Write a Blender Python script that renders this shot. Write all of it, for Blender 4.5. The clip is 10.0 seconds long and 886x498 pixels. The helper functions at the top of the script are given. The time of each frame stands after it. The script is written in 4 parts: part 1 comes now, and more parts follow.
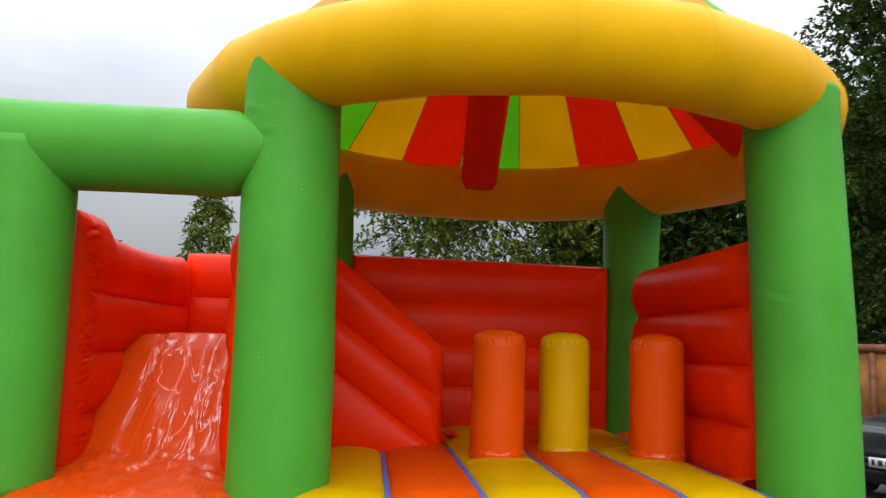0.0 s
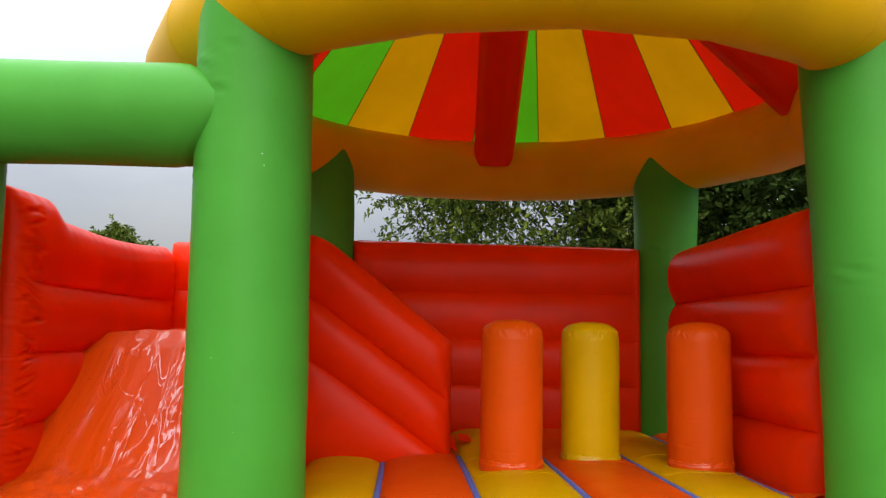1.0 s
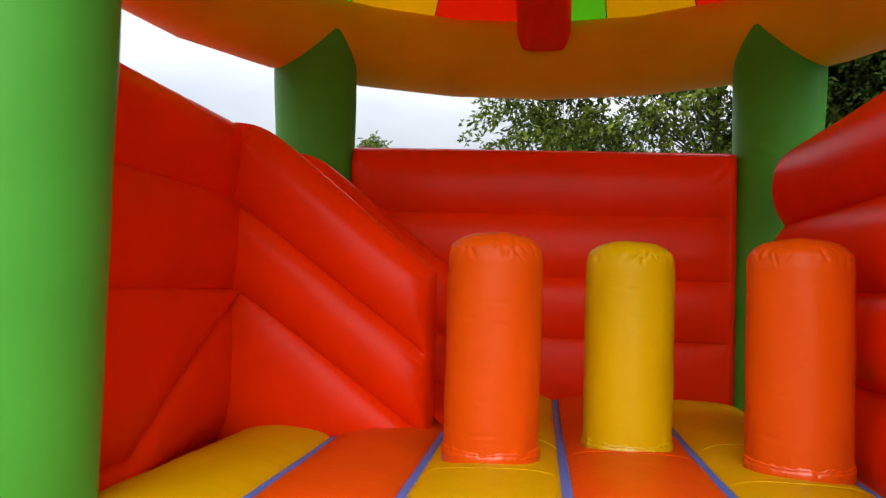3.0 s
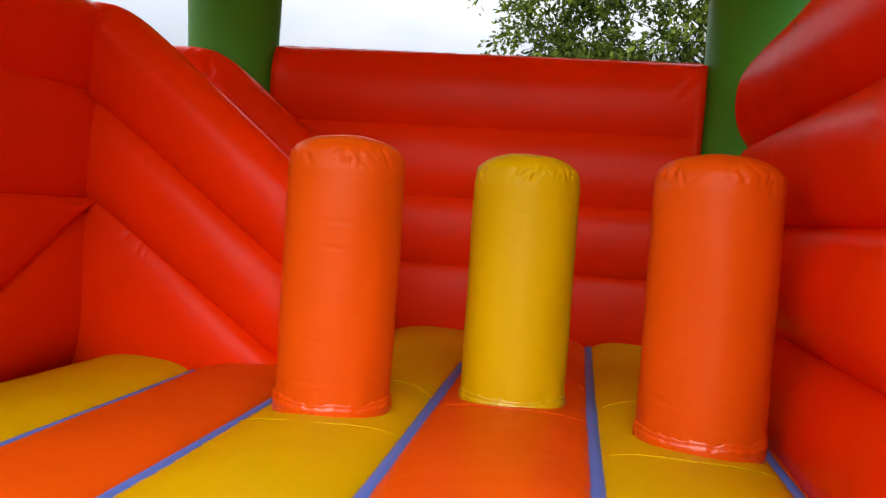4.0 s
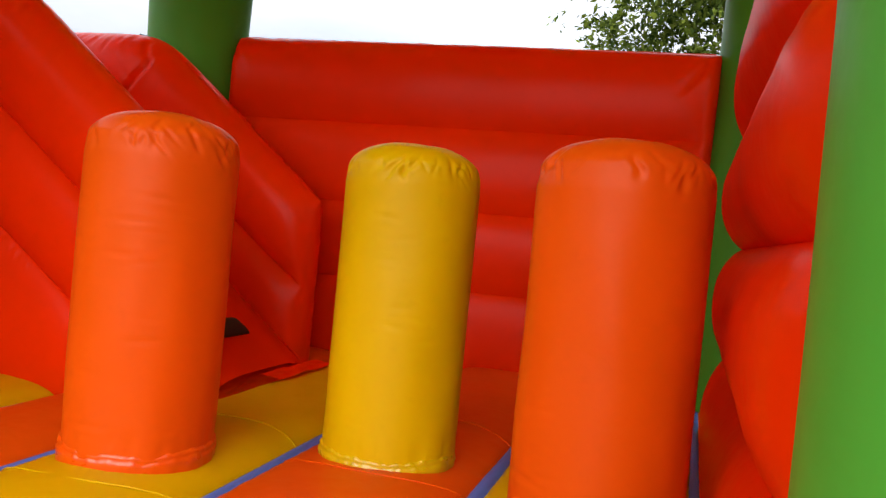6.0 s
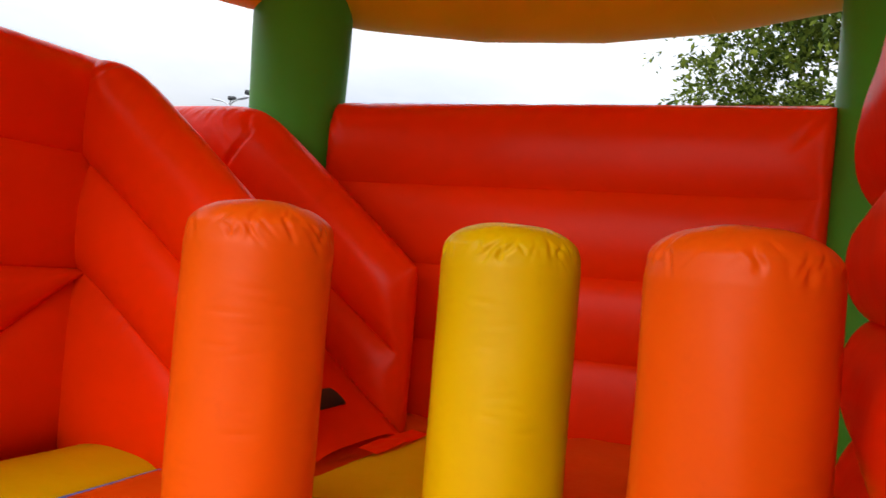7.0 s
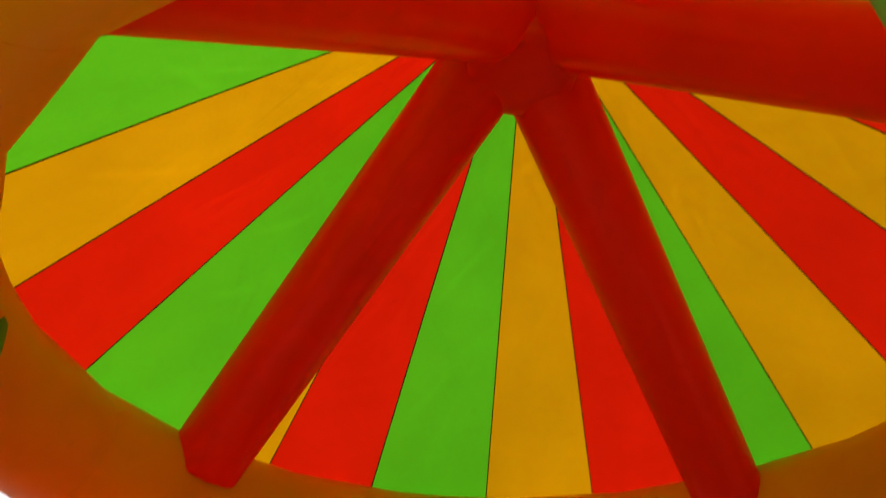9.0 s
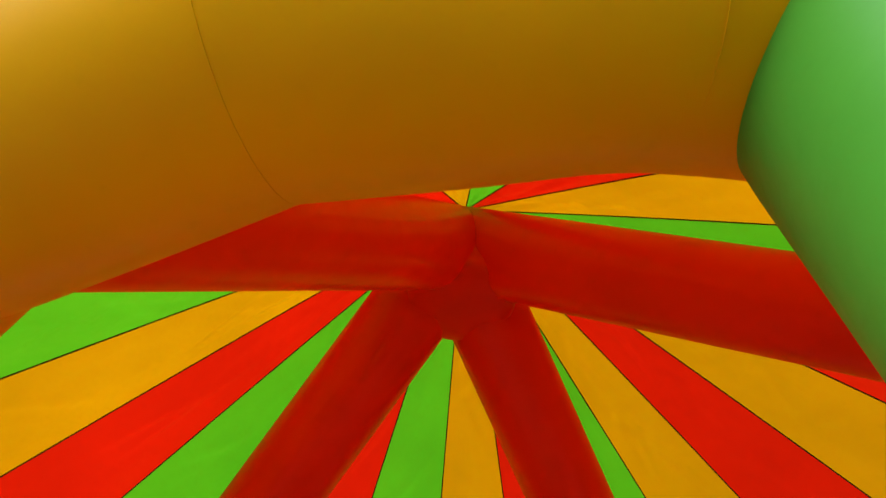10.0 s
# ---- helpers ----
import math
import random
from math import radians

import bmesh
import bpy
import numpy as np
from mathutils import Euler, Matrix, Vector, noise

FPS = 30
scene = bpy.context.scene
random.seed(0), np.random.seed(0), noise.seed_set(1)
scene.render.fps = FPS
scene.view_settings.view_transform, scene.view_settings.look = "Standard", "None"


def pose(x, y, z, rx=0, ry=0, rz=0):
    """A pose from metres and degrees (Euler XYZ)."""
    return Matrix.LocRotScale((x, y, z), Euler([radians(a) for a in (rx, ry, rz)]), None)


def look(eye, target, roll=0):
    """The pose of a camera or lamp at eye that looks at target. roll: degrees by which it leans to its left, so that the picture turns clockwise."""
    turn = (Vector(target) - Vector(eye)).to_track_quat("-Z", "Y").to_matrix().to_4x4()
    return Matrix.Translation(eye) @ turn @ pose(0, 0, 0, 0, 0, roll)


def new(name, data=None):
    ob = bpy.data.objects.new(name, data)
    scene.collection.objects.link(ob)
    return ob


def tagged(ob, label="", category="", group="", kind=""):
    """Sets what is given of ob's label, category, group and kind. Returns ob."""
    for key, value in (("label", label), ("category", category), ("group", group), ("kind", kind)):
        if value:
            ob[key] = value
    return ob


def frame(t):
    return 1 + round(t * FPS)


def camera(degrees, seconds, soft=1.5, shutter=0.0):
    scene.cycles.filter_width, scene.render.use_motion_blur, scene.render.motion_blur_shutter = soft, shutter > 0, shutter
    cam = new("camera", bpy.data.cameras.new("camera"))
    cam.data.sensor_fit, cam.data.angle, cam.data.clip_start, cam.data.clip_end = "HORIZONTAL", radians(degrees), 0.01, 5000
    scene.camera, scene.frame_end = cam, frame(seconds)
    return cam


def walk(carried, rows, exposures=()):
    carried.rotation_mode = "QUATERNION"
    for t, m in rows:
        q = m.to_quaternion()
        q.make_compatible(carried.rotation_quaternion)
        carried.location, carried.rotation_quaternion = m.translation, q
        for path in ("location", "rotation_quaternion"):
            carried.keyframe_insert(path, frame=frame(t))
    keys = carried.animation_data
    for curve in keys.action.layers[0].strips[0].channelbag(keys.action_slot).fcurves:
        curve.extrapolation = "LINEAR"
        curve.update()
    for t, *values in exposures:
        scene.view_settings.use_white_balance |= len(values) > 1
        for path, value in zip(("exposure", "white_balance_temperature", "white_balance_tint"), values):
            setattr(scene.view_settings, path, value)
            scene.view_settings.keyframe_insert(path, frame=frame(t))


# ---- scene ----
# ---------------------------------------------------------------- camera
cam = camera(58.2, 10.0, soft=1.3, shutter=0.25)
PATH = [
    (0, (-0.913, -0.4, 1.607), (-0.793, 1.582, 1.848), 1.9),
    (0.5, (-0.771, -0.047, 1.596), (-0.759, 1.94, 1.828), 2.8),
    (1, (-0.655, 0.464, 1.61), (-0.615, 2.451, 1.835), 1.0),
    (1.5, (-0.504, 0.948, 1.62), (-0.595, 2.939, 1.792), 1.8),
    (2, (-0.238, 1.424, 1.573), (-0.456, 3.4, 1.798), 1.8),
    (2.2, (-0.202, 1.63, 1.561), (-0.413, 3.611, 1.741), 0.3),
    (3.3, (0.392, 2.574, 1.478), (0.08, 4.549, 1.522), 2.2),
    (3.5, (0.502, 2.737, 1.522), (0.233, 4.719, 1.493), 1.3),
    (4, (0.778, 3.067, 1.488), (0.416, 5.032, 1.407), 4.0),
    (4.5, (0.981, 3.381, 1.475), (0.607, 5.345, 1.404), 4.3),
    (5, (1.149, 3.617, 1.493), (0.732, 5.57, 1.379), 5.0),
    (5.2, (1.232, 3.705, 1.458), (0.725, 5.637, 1.352), 6.2),
    (6.3, (1.35, 3.932, 1.548), (0.693, 5.82, 1.521), 4.7),
    (6.5, (1.336, 3.963, 1.589), (0.614, 5.828, 1.576), 4.0),
    (7, (1.304, 3.958, 1.614), (0.474, 5.777, 1.652), 4.9),
    (7.5, (1.239, 3.983, 1.645), (0.212, 5.685, 1.862), 2.8),
    (8, (1.294, 4.013, 1.646), (0.213, 5.57, 2.283), 0.6),
    (8.5, (1.314, 3.921, 1.732), (0.252, 5.326, 2.68), 0.6),
    (9, (1.354, 3.868, 1.807), (0.423, 5.153, 3.025), -0.1),
    (9.6, (1.345, 3.810, 1.930), (0.706, 4.994, 3.410), -3.9),
    (10.0, (1.330, 3.758, 1.985), (0.751, 4.874, 3.540), -5.3),
]
EXPOSURES = [(0.0, 0.24), (0.5, 0.32), (1.0, 0.38), (2.2, 0.55), (3.5, 0.72), (4.2, 0.74), (5.2, 0.80), (6.3, 0.88), (7.2, 0.88), (8.0, 0.72), (9.0, 0.74), (10.0, 0.89)]
walk(cam, [(t, look(e, g, r)) for t, e, g, r in PATH], EXPOSURES)

# ---------------------------------------------------------------- sky and sun (overcast)
world = bpy.data.worlds.new("overcast_sky")
scene.world = world
world.use_nodes = True
wn, wl = world.node_tree.nodes, world.node_tree.links
wn.clear()
w_out = wn.new("ShaderNodeOutputWorld")
w_bg = wn.new("ShaderNodeBackground")
w_sky = wn.new("ShaderNodeTexSky")
w_sky.sky_type = 'NISHITA'
w_sky.sun_disc = False
w_sky.sun_elevation = radians(20)
w_sky.sun_rotation = radians(177)
w_gain = wn.new("ShaderNodeMix")
w_gain.data_type = 'RGBA'
w_gain.blend_type = 'MULTIPLY'
w_gain.inputs[0].default_value = 1.0
w_gain.inputs[7].default_value = (0.08, 0.08, 0.08, 1)
w_co = wn.new("ShaderNodeTexCoord")
w_map = wn.new("ShaderNodeMapping")
w_map.inputs["Scale"].default_value = (1.0, 1.0, 2.6)
w_noise = wn.new("ShaderNodeTexNoise")
w_noise.inputs["Scale"].default_value = 2.6
w_noise.inputs["Detail"].default_value = 6.0
w_noise.inputs["Roughness"].default_value = 0.55
w_ramp = wn.new("ShaderNodeValToRGB")
w_ramp.color_ramp.elements[0].position = 0.36
w_ramp.color_ramp.elements[0].color = (0.66, 0.705, 0.80, 1)
w_ramp.color_ramp.elements[1].position = 0.62
w_ramp.color_ramp.elements[1].color = (0.83, 0.855, 0.90, 1)
w_mix = wn.new("ShaderNodeMix")
w_mix.data_type = 'RGBA'
w_mix.inputs[0].default_value = 0.88
wl.new(w_co.outputs["Generated"], w_map.inputs[0])
wl.new(w_map.outputs[0], w_noise.inputs["Vector"])
wl.new(w_noise.outputs[0], w_ramp.inputs[0])
wl.new(w_sky.outputs[0], w_gain.inputs[6])
wl.new(w_gain.outputs[2], w_mix.inputs[6])
wl.new(w_ramp.outputs[0], w_mix.inputs[7])
# an overcast dome: about three times brighter overhead than at the horizon
w_sep = wn.new("ShaderNodeSeparateXYZ")
wl.new(w_co.outputs["Generated"], w_sep.inputs[0])
w_dome = wn.new("ShaderNodeMapRange")
w_dome.inputs[1].default_value, w_dome.inputs[2].default_value = 0.02, 1.0
w_dome.inputs[3].default_value, w_dome.inputs[4].default_value = 0.40, 4.2
w_rise = wn.new("ShaderNodeMath")
w_rise.operation = 'POWER'
w_rise.use_clamp = True
w_rise.inputs[1].default_value = 1.4
wl.new(w_sep.outputs[2], w_rise.inputs[0])
wl.new(w_rise.outputs[0], w_dome.inputs[0])
w_lift = wn.new("ShaderNodeVectorMath")
w_lift.operation = 'SCALE'
wl.new(w_mix.outputs[2], w_lift.inputs[0])
wl.new(w_dome.outputs[0], w_lift.inputs["Scale"])
wl.new(w_lift.outputs[0], w_bg.inputs[0])
w_bg.inputs[1].default_value = 1.0
wl.new(w_bg.outputs[0], w_out.inputs[0])

sun_data = bpy.data.lights.new("sun", 'SUN')
sun_data.energy, sun_data.angle, sun_data.color = 1.15, radians(50), (1.0, 0.95, 0.87)
sun = new("sun", sun_data)
sun.matrix_world = look((1.0, -14.0, 7.3), (0.0, 6.0, 0.0))


# ---------------------------------------------------------------- materials
def material(name):
    m = bpy.data.materials.new(name)
    m.use_nodes = True
    nt = m.node_tree
    return m, nt.nodes, nt.links, nt.nodes["Principled BSDF"]


def vinyl(name, rgb, rough=0.36, wrinkle=0.12, glow=0.0, gloss=0.24):
    """Welded PVC tarpaulin: fabric weave under a satin coat, soft creases, a few scuffs."""
    m, n, l, p = material(name)
    co = n.new("ShaderNodeTexCoord")
    big = n.new("ShaderNodeTexNoise")
    big.inputs["Scale"].default_value = 1.7
    big.inputs["Detail"].default_value = 4
    fine = n.new("ShaderNodeTexNoise")
    fine.inputs["Scale"].default_value = 22
    fine.inputs["Detail"].default_value = 5
    l.new(co.outputs["Object"], big.inputs["Vector"])
    l.new(co.outputs["Object"], fine.inputs["Vector"])
    ramp = n.new("ShaderNodeValToRGB")
    a, b = ramp.color_ramp.elements
    a.position, b.position = 0.3, 0.72
    a.color = (*[c * 0.90 for c in rgb], 1)
    b.color = (*[min(1, c * 1.06) for c in rgb], 1)
    l.new(big.outputs[0], ramp.inputs[0])
    dirt = n.new("ShaderNodeMix")
    dirt.data_type = 'RGBA'
    dirt.blend_type = 'MULTIPLY'
    dramp = n.new("ShaderNodeMapRange")
    dramp.inputs[1].default_value, dramp.inputs[2].default_value = 0.62, 0.78
    dramp.inputs[3].default_value, dramp.inputs[4].default_value = 0.0, 0.08
    l.new(fine.outputs[0], dramp.inputs[0])
    l.new(dramp.outputs[0], dirt.inputs[0])
    l.new(ramp.outputs[0], dirt.inputs[6])
    dirt.inputs[7].default_value = (0.55, 0.5, 0.45, 1)
    l.new(dirt.outputs[2], p.inputs["Base Color"])
    rr = n.new("ShaderNodeMapRange")
    rr.inputs[3].default_value, rr.inputs[4].default_value = rough - 0.06, rough + 0.08
    l.new(fine.outputs[0], rr.inputs[0])
    l.new(rr.outputs[0], p.inputs["Roughness"])
    p.inputs["Specular IOR Level"].default_value = gloss
    cre = n.new("ShaderNodeTexNoise")
    cre.inputs["Scale"].default_value = 5.0
    cre.inputs["Detail"].default_value = 3
    cre.inputs["Distortion"].default_value = 0.6
    l.new(co.outputs["Object"], cre.inputs["Vector"])
    bump = n.new("ShaderNodeBump")
    bump.inputs["Strength"].default_value = wrinkle
    bump.inputs["Distance"].default_value = 0.03
    l.new(cre.outputs[0], bump.inputs["Height"])
    weave = n.new("ShaderNodeTexNoise")
    weave.inputs["Scale"].default_value = 260
    bump2 = n.new("ShaderNodeBump")
    bump2.inputs["Strength"].default_value = 0.003
    bump2.inputs["Distance"].default_value = 0.002
    l.new(co.outputs["Object"], weave.inputs["Vector"])
    l.new(weave.outputs[0], bump2.inputs["Height"])
    l.new(bump.outputs[0], bump2.inputs["Normal"])
    l.new(bump2.outputs[0], p.inputs["Normal"])
    if glow:
        tr = n.new("ShaderNodeBsdfTranslucent")
        mx = n.new("ShaderNodeMixShader")
        mx.inputs[0].default_value = glow
        l.new(dirt.outputs[2], tr.inputs["Color"])
        l.new(p.outputs[0], mx.inputs[1])
        l.new(tr.outputs[0], mx.inputs[2])
        l.new(mx.outputs[0], n["Material Output"].inputs["Surface"])
    return m


def plain(name, rgb, rough=0.6, metal=0.0, var=0.25, scale=6.0, bump=0.15):
    m, n, l, p = material(name)
    co = n.new("ShaderNodeTexCoord")
    no = n.new("ShaderNodeTexNoise")
    no.inputs["Scale"].default_value = scale
    no.inputs["Detail"].default_value = 8
    l.new(co.outputs["Object"], no.inputs["Vector"])
    ramp = n.new("ShaderNodeValToRGB")
    a, b = ramp.color_ramp.elements
    a.position, b.position = 0.3, 0.7
    a.color = (*[c * (1 - var) for c in rgb], 1)
    b.color = (*[min(1, c * (1 + var)) for c in rgb], 1)
    l.new(no.outputs[0], ramp.inputs[0])
    l.new(ramp.outputs[0], p.inputs["Base Color"])
    p.inputs["Roughness"].default_value = rough
    p.inputs["Metallic"].default_value = metal
    if bump:
        bu = n.new("ShaderNodeBump")
        bu.inputs["Strength"].default_value = bump
        bu.inputs["Distance"].default_value = 0.02
        l.new(no.outputs[0], bu.inputs["Height"])
        l.new(bu.outputs[0], p.inputs["Normal"])
    return m


RED = vinyl("red_vinyl", (0.96, 0.038, 0.0002), 0.31, 0.12, 0.34, 0.15)
ORANGE = vinyl("orange_vinyl", (0.73, 0.082, 0.002), 0.36, 0.12, 0.10, 0.13)
YELLOW = vinyl("yellow_vinyl", (0.64, 0.385, 0.0004), 0.38, 0.12, 0.10, 0.12)
GREEN = vinyl("green_vinyl", (0.068, 0.318, 0.030), 0.42, 0.10, 0.02, 0.14)
BLUE = vinyl("blue_vinyl", (0.075, 0.15, 0.50), 0.5)
RING_YELLOW = vinyl("ring_vinyl", (0.79, 0.425, 0.0003), 0.40, 0.06, 0.10, 0.09)
ROOF_RED = vinyl("roof_red", (0.70, 0.012, 0.001), 0.5, 0.2, 0.30, 0.12)
ROOF_YELLOW = vinyl("roof_yellow", (0.66, 0.322, 0.0006), 0.5, 0.35, 0.30, 0.12)
ROOF_GREEN = vinyl("roof_green", (0.10, 0.51, 0.008), 0.5, 0.40, 0.30, 0.12)
SCUFF = plain("white_scuff", (0.7, 0.72, 0.7), 0.6)
SEAM_DARK = plain("seam_thread", (0.05, 0.03, 0.02), 0.8)
SLOT_BLACK = plain("black_webbing", (0.012, 0.012, 0.014), 0.7)


def slide_sheet():
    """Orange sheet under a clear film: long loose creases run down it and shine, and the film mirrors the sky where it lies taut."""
    m, n, l, p = material("slide_sheet")
    co = n.new("ShaderNodeTexCoord")

    def field(scale, stretch, turn, offset, detail, warp):
        mp = n.new("ShaderNodeMapping")
        mp.inputs["Location"].default_value = (offset, offset * 0.7, 0)
        mp.inputs["Rotation"].default_value = (0, 0, turn)
        mp.inputs["Scale"].default_value = stretch
        no = n.new("ShaderNodeTexNoise")
        no.inputs["Scale"].default_value = scale
        no.inputs["Detail"].default_value = detail
        no.inputs["Roughness"].default_value = 0.55
        no.inputs["Distortion"].default_value = warp
        l.new(co.outputs["Object"], mp.inputs[0])
        l.new(mp.outputs[0], no.inputs["Vector"])
        return no.outputs[0]

    def node(op, a, b=0.0):
        q = n.new("ShaderNodeMath")
        q.operation = op
        for i, v in enumerate((a, b)):
            if isinstance(v, float):
                q.inputs[i].default_value = v
            else:
                l.new(v, q.inputs[i])
        return q.outputs[0]

    def span(v, a, b, c, d):
        q = n.new("ShaderNodeMapRange")
        l.new(v, q.inputs[0])
        for i, k in enumerate((a, b, c, d)):
            q.inputs[i + 1].default_value = k
        return q.outputs[0]

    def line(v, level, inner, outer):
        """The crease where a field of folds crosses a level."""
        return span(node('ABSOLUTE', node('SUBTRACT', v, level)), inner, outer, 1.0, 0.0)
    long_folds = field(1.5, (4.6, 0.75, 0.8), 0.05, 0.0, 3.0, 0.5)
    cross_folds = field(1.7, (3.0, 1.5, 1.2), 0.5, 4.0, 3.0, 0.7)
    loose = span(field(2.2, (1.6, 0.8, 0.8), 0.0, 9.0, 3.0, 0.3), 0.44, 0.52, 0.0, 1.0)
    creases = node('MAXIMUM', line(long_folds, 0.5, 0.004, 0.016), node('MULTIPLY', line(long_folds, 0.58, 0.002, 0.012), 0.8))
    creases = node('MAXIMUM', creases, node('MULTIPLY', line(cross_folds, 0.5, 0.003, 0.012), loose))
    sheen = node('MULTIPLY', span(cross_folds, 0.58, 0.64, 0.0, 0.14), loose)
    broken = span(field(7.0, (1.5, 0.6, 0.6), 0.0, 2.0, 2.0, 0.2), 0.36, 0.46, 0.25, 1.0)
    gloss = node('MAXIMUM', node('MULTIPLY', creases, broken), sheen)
    film = n.new("ShaderNodeBump")
    film.inputs["Strength"].default_value = 0.22
    film.inputs["Distance"].default_value = 0.06
    l.new(long_folds, film.inputs["Height"])
    cloth = n.new("ShaderNodeBump")
    cloth.inputs["Strength"].default_value = 0.4
    cloth.inputs["Distance"].default_value = 0.05
    l.new(node('ADD', long_folds, node('MULTIPLY', creases, 0.08)), cloth.inputs["Height"])
    l.new(cloth.outputs[0], p.inputs["Normal"])
    l.new(film.outputs[0], p.inputs["Coat Normal"])
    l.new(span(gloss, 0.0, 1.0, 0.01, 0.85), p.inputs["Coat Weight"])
    p.inputs["Base Color"].default_value = (0.60, 0.056, 0.001, 1)
    p.inputs["Roughness"].default_value = 0.45
    p.inputs["Specular IOR Level"].default_value = 0.05
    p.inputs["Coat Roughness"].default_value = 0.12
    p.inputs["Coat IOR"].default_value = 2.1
    return m


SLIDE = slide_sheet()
WELD_ORANGE = vinyl("orange_weld", (0.78, 0.080, 0.001), 0.28, 0.3, 0.10, 0.7)
WELD_YELLOW = vinyl("yellow_weld", (0.62, 0.39, 0.0008), 0.28, 0.3, 0.10, 0.7)


# ---------------------------------------------------------------- mesh helpers
def obj(name, bm, mat, parent=None, label="", smooth=True):
    me = bpy.data.meshes.new(name)
    bm.normal_update()
    bm.to_mesh(me)
    bm.free()
    for poly in me.polygons:
        poly.use_smooth = smooth
    if mat:
        me.materials.append(mat)
    ob = new(name, me)
    if parent:
        ob.parent = parent
    if label:
        tagged(ob, label)
    return ob


def part(name, bm, mat, parent, label="", smooth=True):
    return obj(name, bm, mat, parent, label, smooth)


def grid_mesh(nu, nv, fn, wrap_u=False, wrap_v=False, bm=None):
    """A sheet of quads through fn(u, v), u and v from 0 to 1."""
    bm = bm or bmesh.new()
    cu, cv = (nu if wrap_u else nu + 1), (nv if wrap_v else nv + 1)
    vs = [[bm.verts.new(fn(i / nu, j / nv)) for j in range(cv)] for i in range(cu)]
    for i in range(nu):
        for j in range(nv):
            q = [vs[i][j], vs[(i + 1) % cu][j], vs[(i + 1) % cu][(j + 1) % cv], vs[i][(j + 1) % cv]]
            bm.faces.new(q)
    return bm


def fix(bm):
    bmesh.ops.remove_doubles(bm, verts=bm.verts, dist=0.0005)
    bmesh.ops.recalc_face_normals(bm, faces=bm.faces)
    return bm


def crease_depth(p, creases, nrm):
    """How far short sewn-in folds press the skin in at p: folds are (start, end, width, depth)."""
    deep = 0.0
    for a, b, width, depth in creases:
        if (p - a).length_squared > 0.25:
            continue
        ab = b - a
        ab = ab - nrm * ab.dot(nrm)
        ap = p - a
        ap = ap - nrm * ap.dot(nrm)
        f = ap.dot(ab) / ab.length_squared
        if -0.2 < f < 1.2:
            c = min(1.0, max(0.0, f))
            d = (ap - ab * c).length / width
            if d < 3:
                fade = 4 * max(0.0, min(1.0, (f + 0.2) / 1.4) * (1 - min(1.0, (f + 0.2) / 1.4)))
                deep += depth * fade * (1.6 * d * d - 1) * math.exp(-d * d)
    return deep


def pillow(bl, br, tr, tl, puff, nrm, nu=40, nv=16, pu=10, pv=2.0, ripple=0.006, back=None, seed=0.0, warp=None, lo=0.0, hi=0.0, run=0.12, creases=()):
    """An air cushion sewn round a four-cornered outline; it swells by puff to the front and back to the rear.
    lo and hi: the share of its thickness that it keeps at its lower and upper edge, where a neighbour goes on;
    run: how far from the ends that valley begins."""
    bl, br, tr, tl, nrm = (Vector(a) for a in (bl, br, tr, tl, nrm))
    nrm.normalize()
    back = puff if back is None else back
    wide = ((br - bl).length + (tr - tl).length) / 2
    high = ((tl - bl).length + (tr - br).length) / 2

    def at(u, v, side):
        u = 0.5 - 0.5 * math.cos(math.pi * u)
        v = 0.5 - 0.5 * math.cos(math.pi * v)
        base = (bl * (1 - u) + br * u) * (1 - v) + (tl * (1 - u) + tr * u) * v
        if warp:
            base = warp(base, u, v)
        d = min(u, 1 - u) * wide
        dv = min(v, 1 - v) * high
        keep = lo if v < 0.5 else hi
        e = max(0.0, 1 - abs(2 * v - 1) ** pv)
        if keep:
            keep += (1 - keep) * math.exp(-(d / run) ** 2)
            fv = keep + (1 - keep) * e ** 0.8
        else:
            fv = math.sqrt(e)
        h = math.sqrt(max(0.0, 1 - abs(2 * u - 1) ** pu)) * fv
        free = min(1.0, dv / 0.025) if keep else 1.0
        g = math.sin(v * high * 62 + 9 * noise.noise((v * 5, seed, 1)))
        g = (1 - abs(g)) * 1.6 - 0.6
        r = ripple * (math.exp(-d / 0.09) * g * (0.5 + noise.noise((v * high * 9, seed, 5)))
                      + 0.7 * math.exp(-dv / 0.05) * math.sin(u * wide * 48 + 5 * noise.noise((u * 7, seed, 2))) * (0 if keep else 1))
        r += 0.006 * noise.noise((base.x * 2.3 + seed, base.y * 2.3, base.z * 2.3))
        r = r * free + crease_depth(base, creases, nrm)
        return base + nrm * side * ((puff if side > 0 else back) * h + r * min(1, h * 1.6))

    bm = grid_mesh(nu, nv, lambda u, v: at(u, v, 1))
    grid_mesh(nu, nv, lambda u, v: at(1 - u, v, -1), bm=bm)
    return fix(bm)


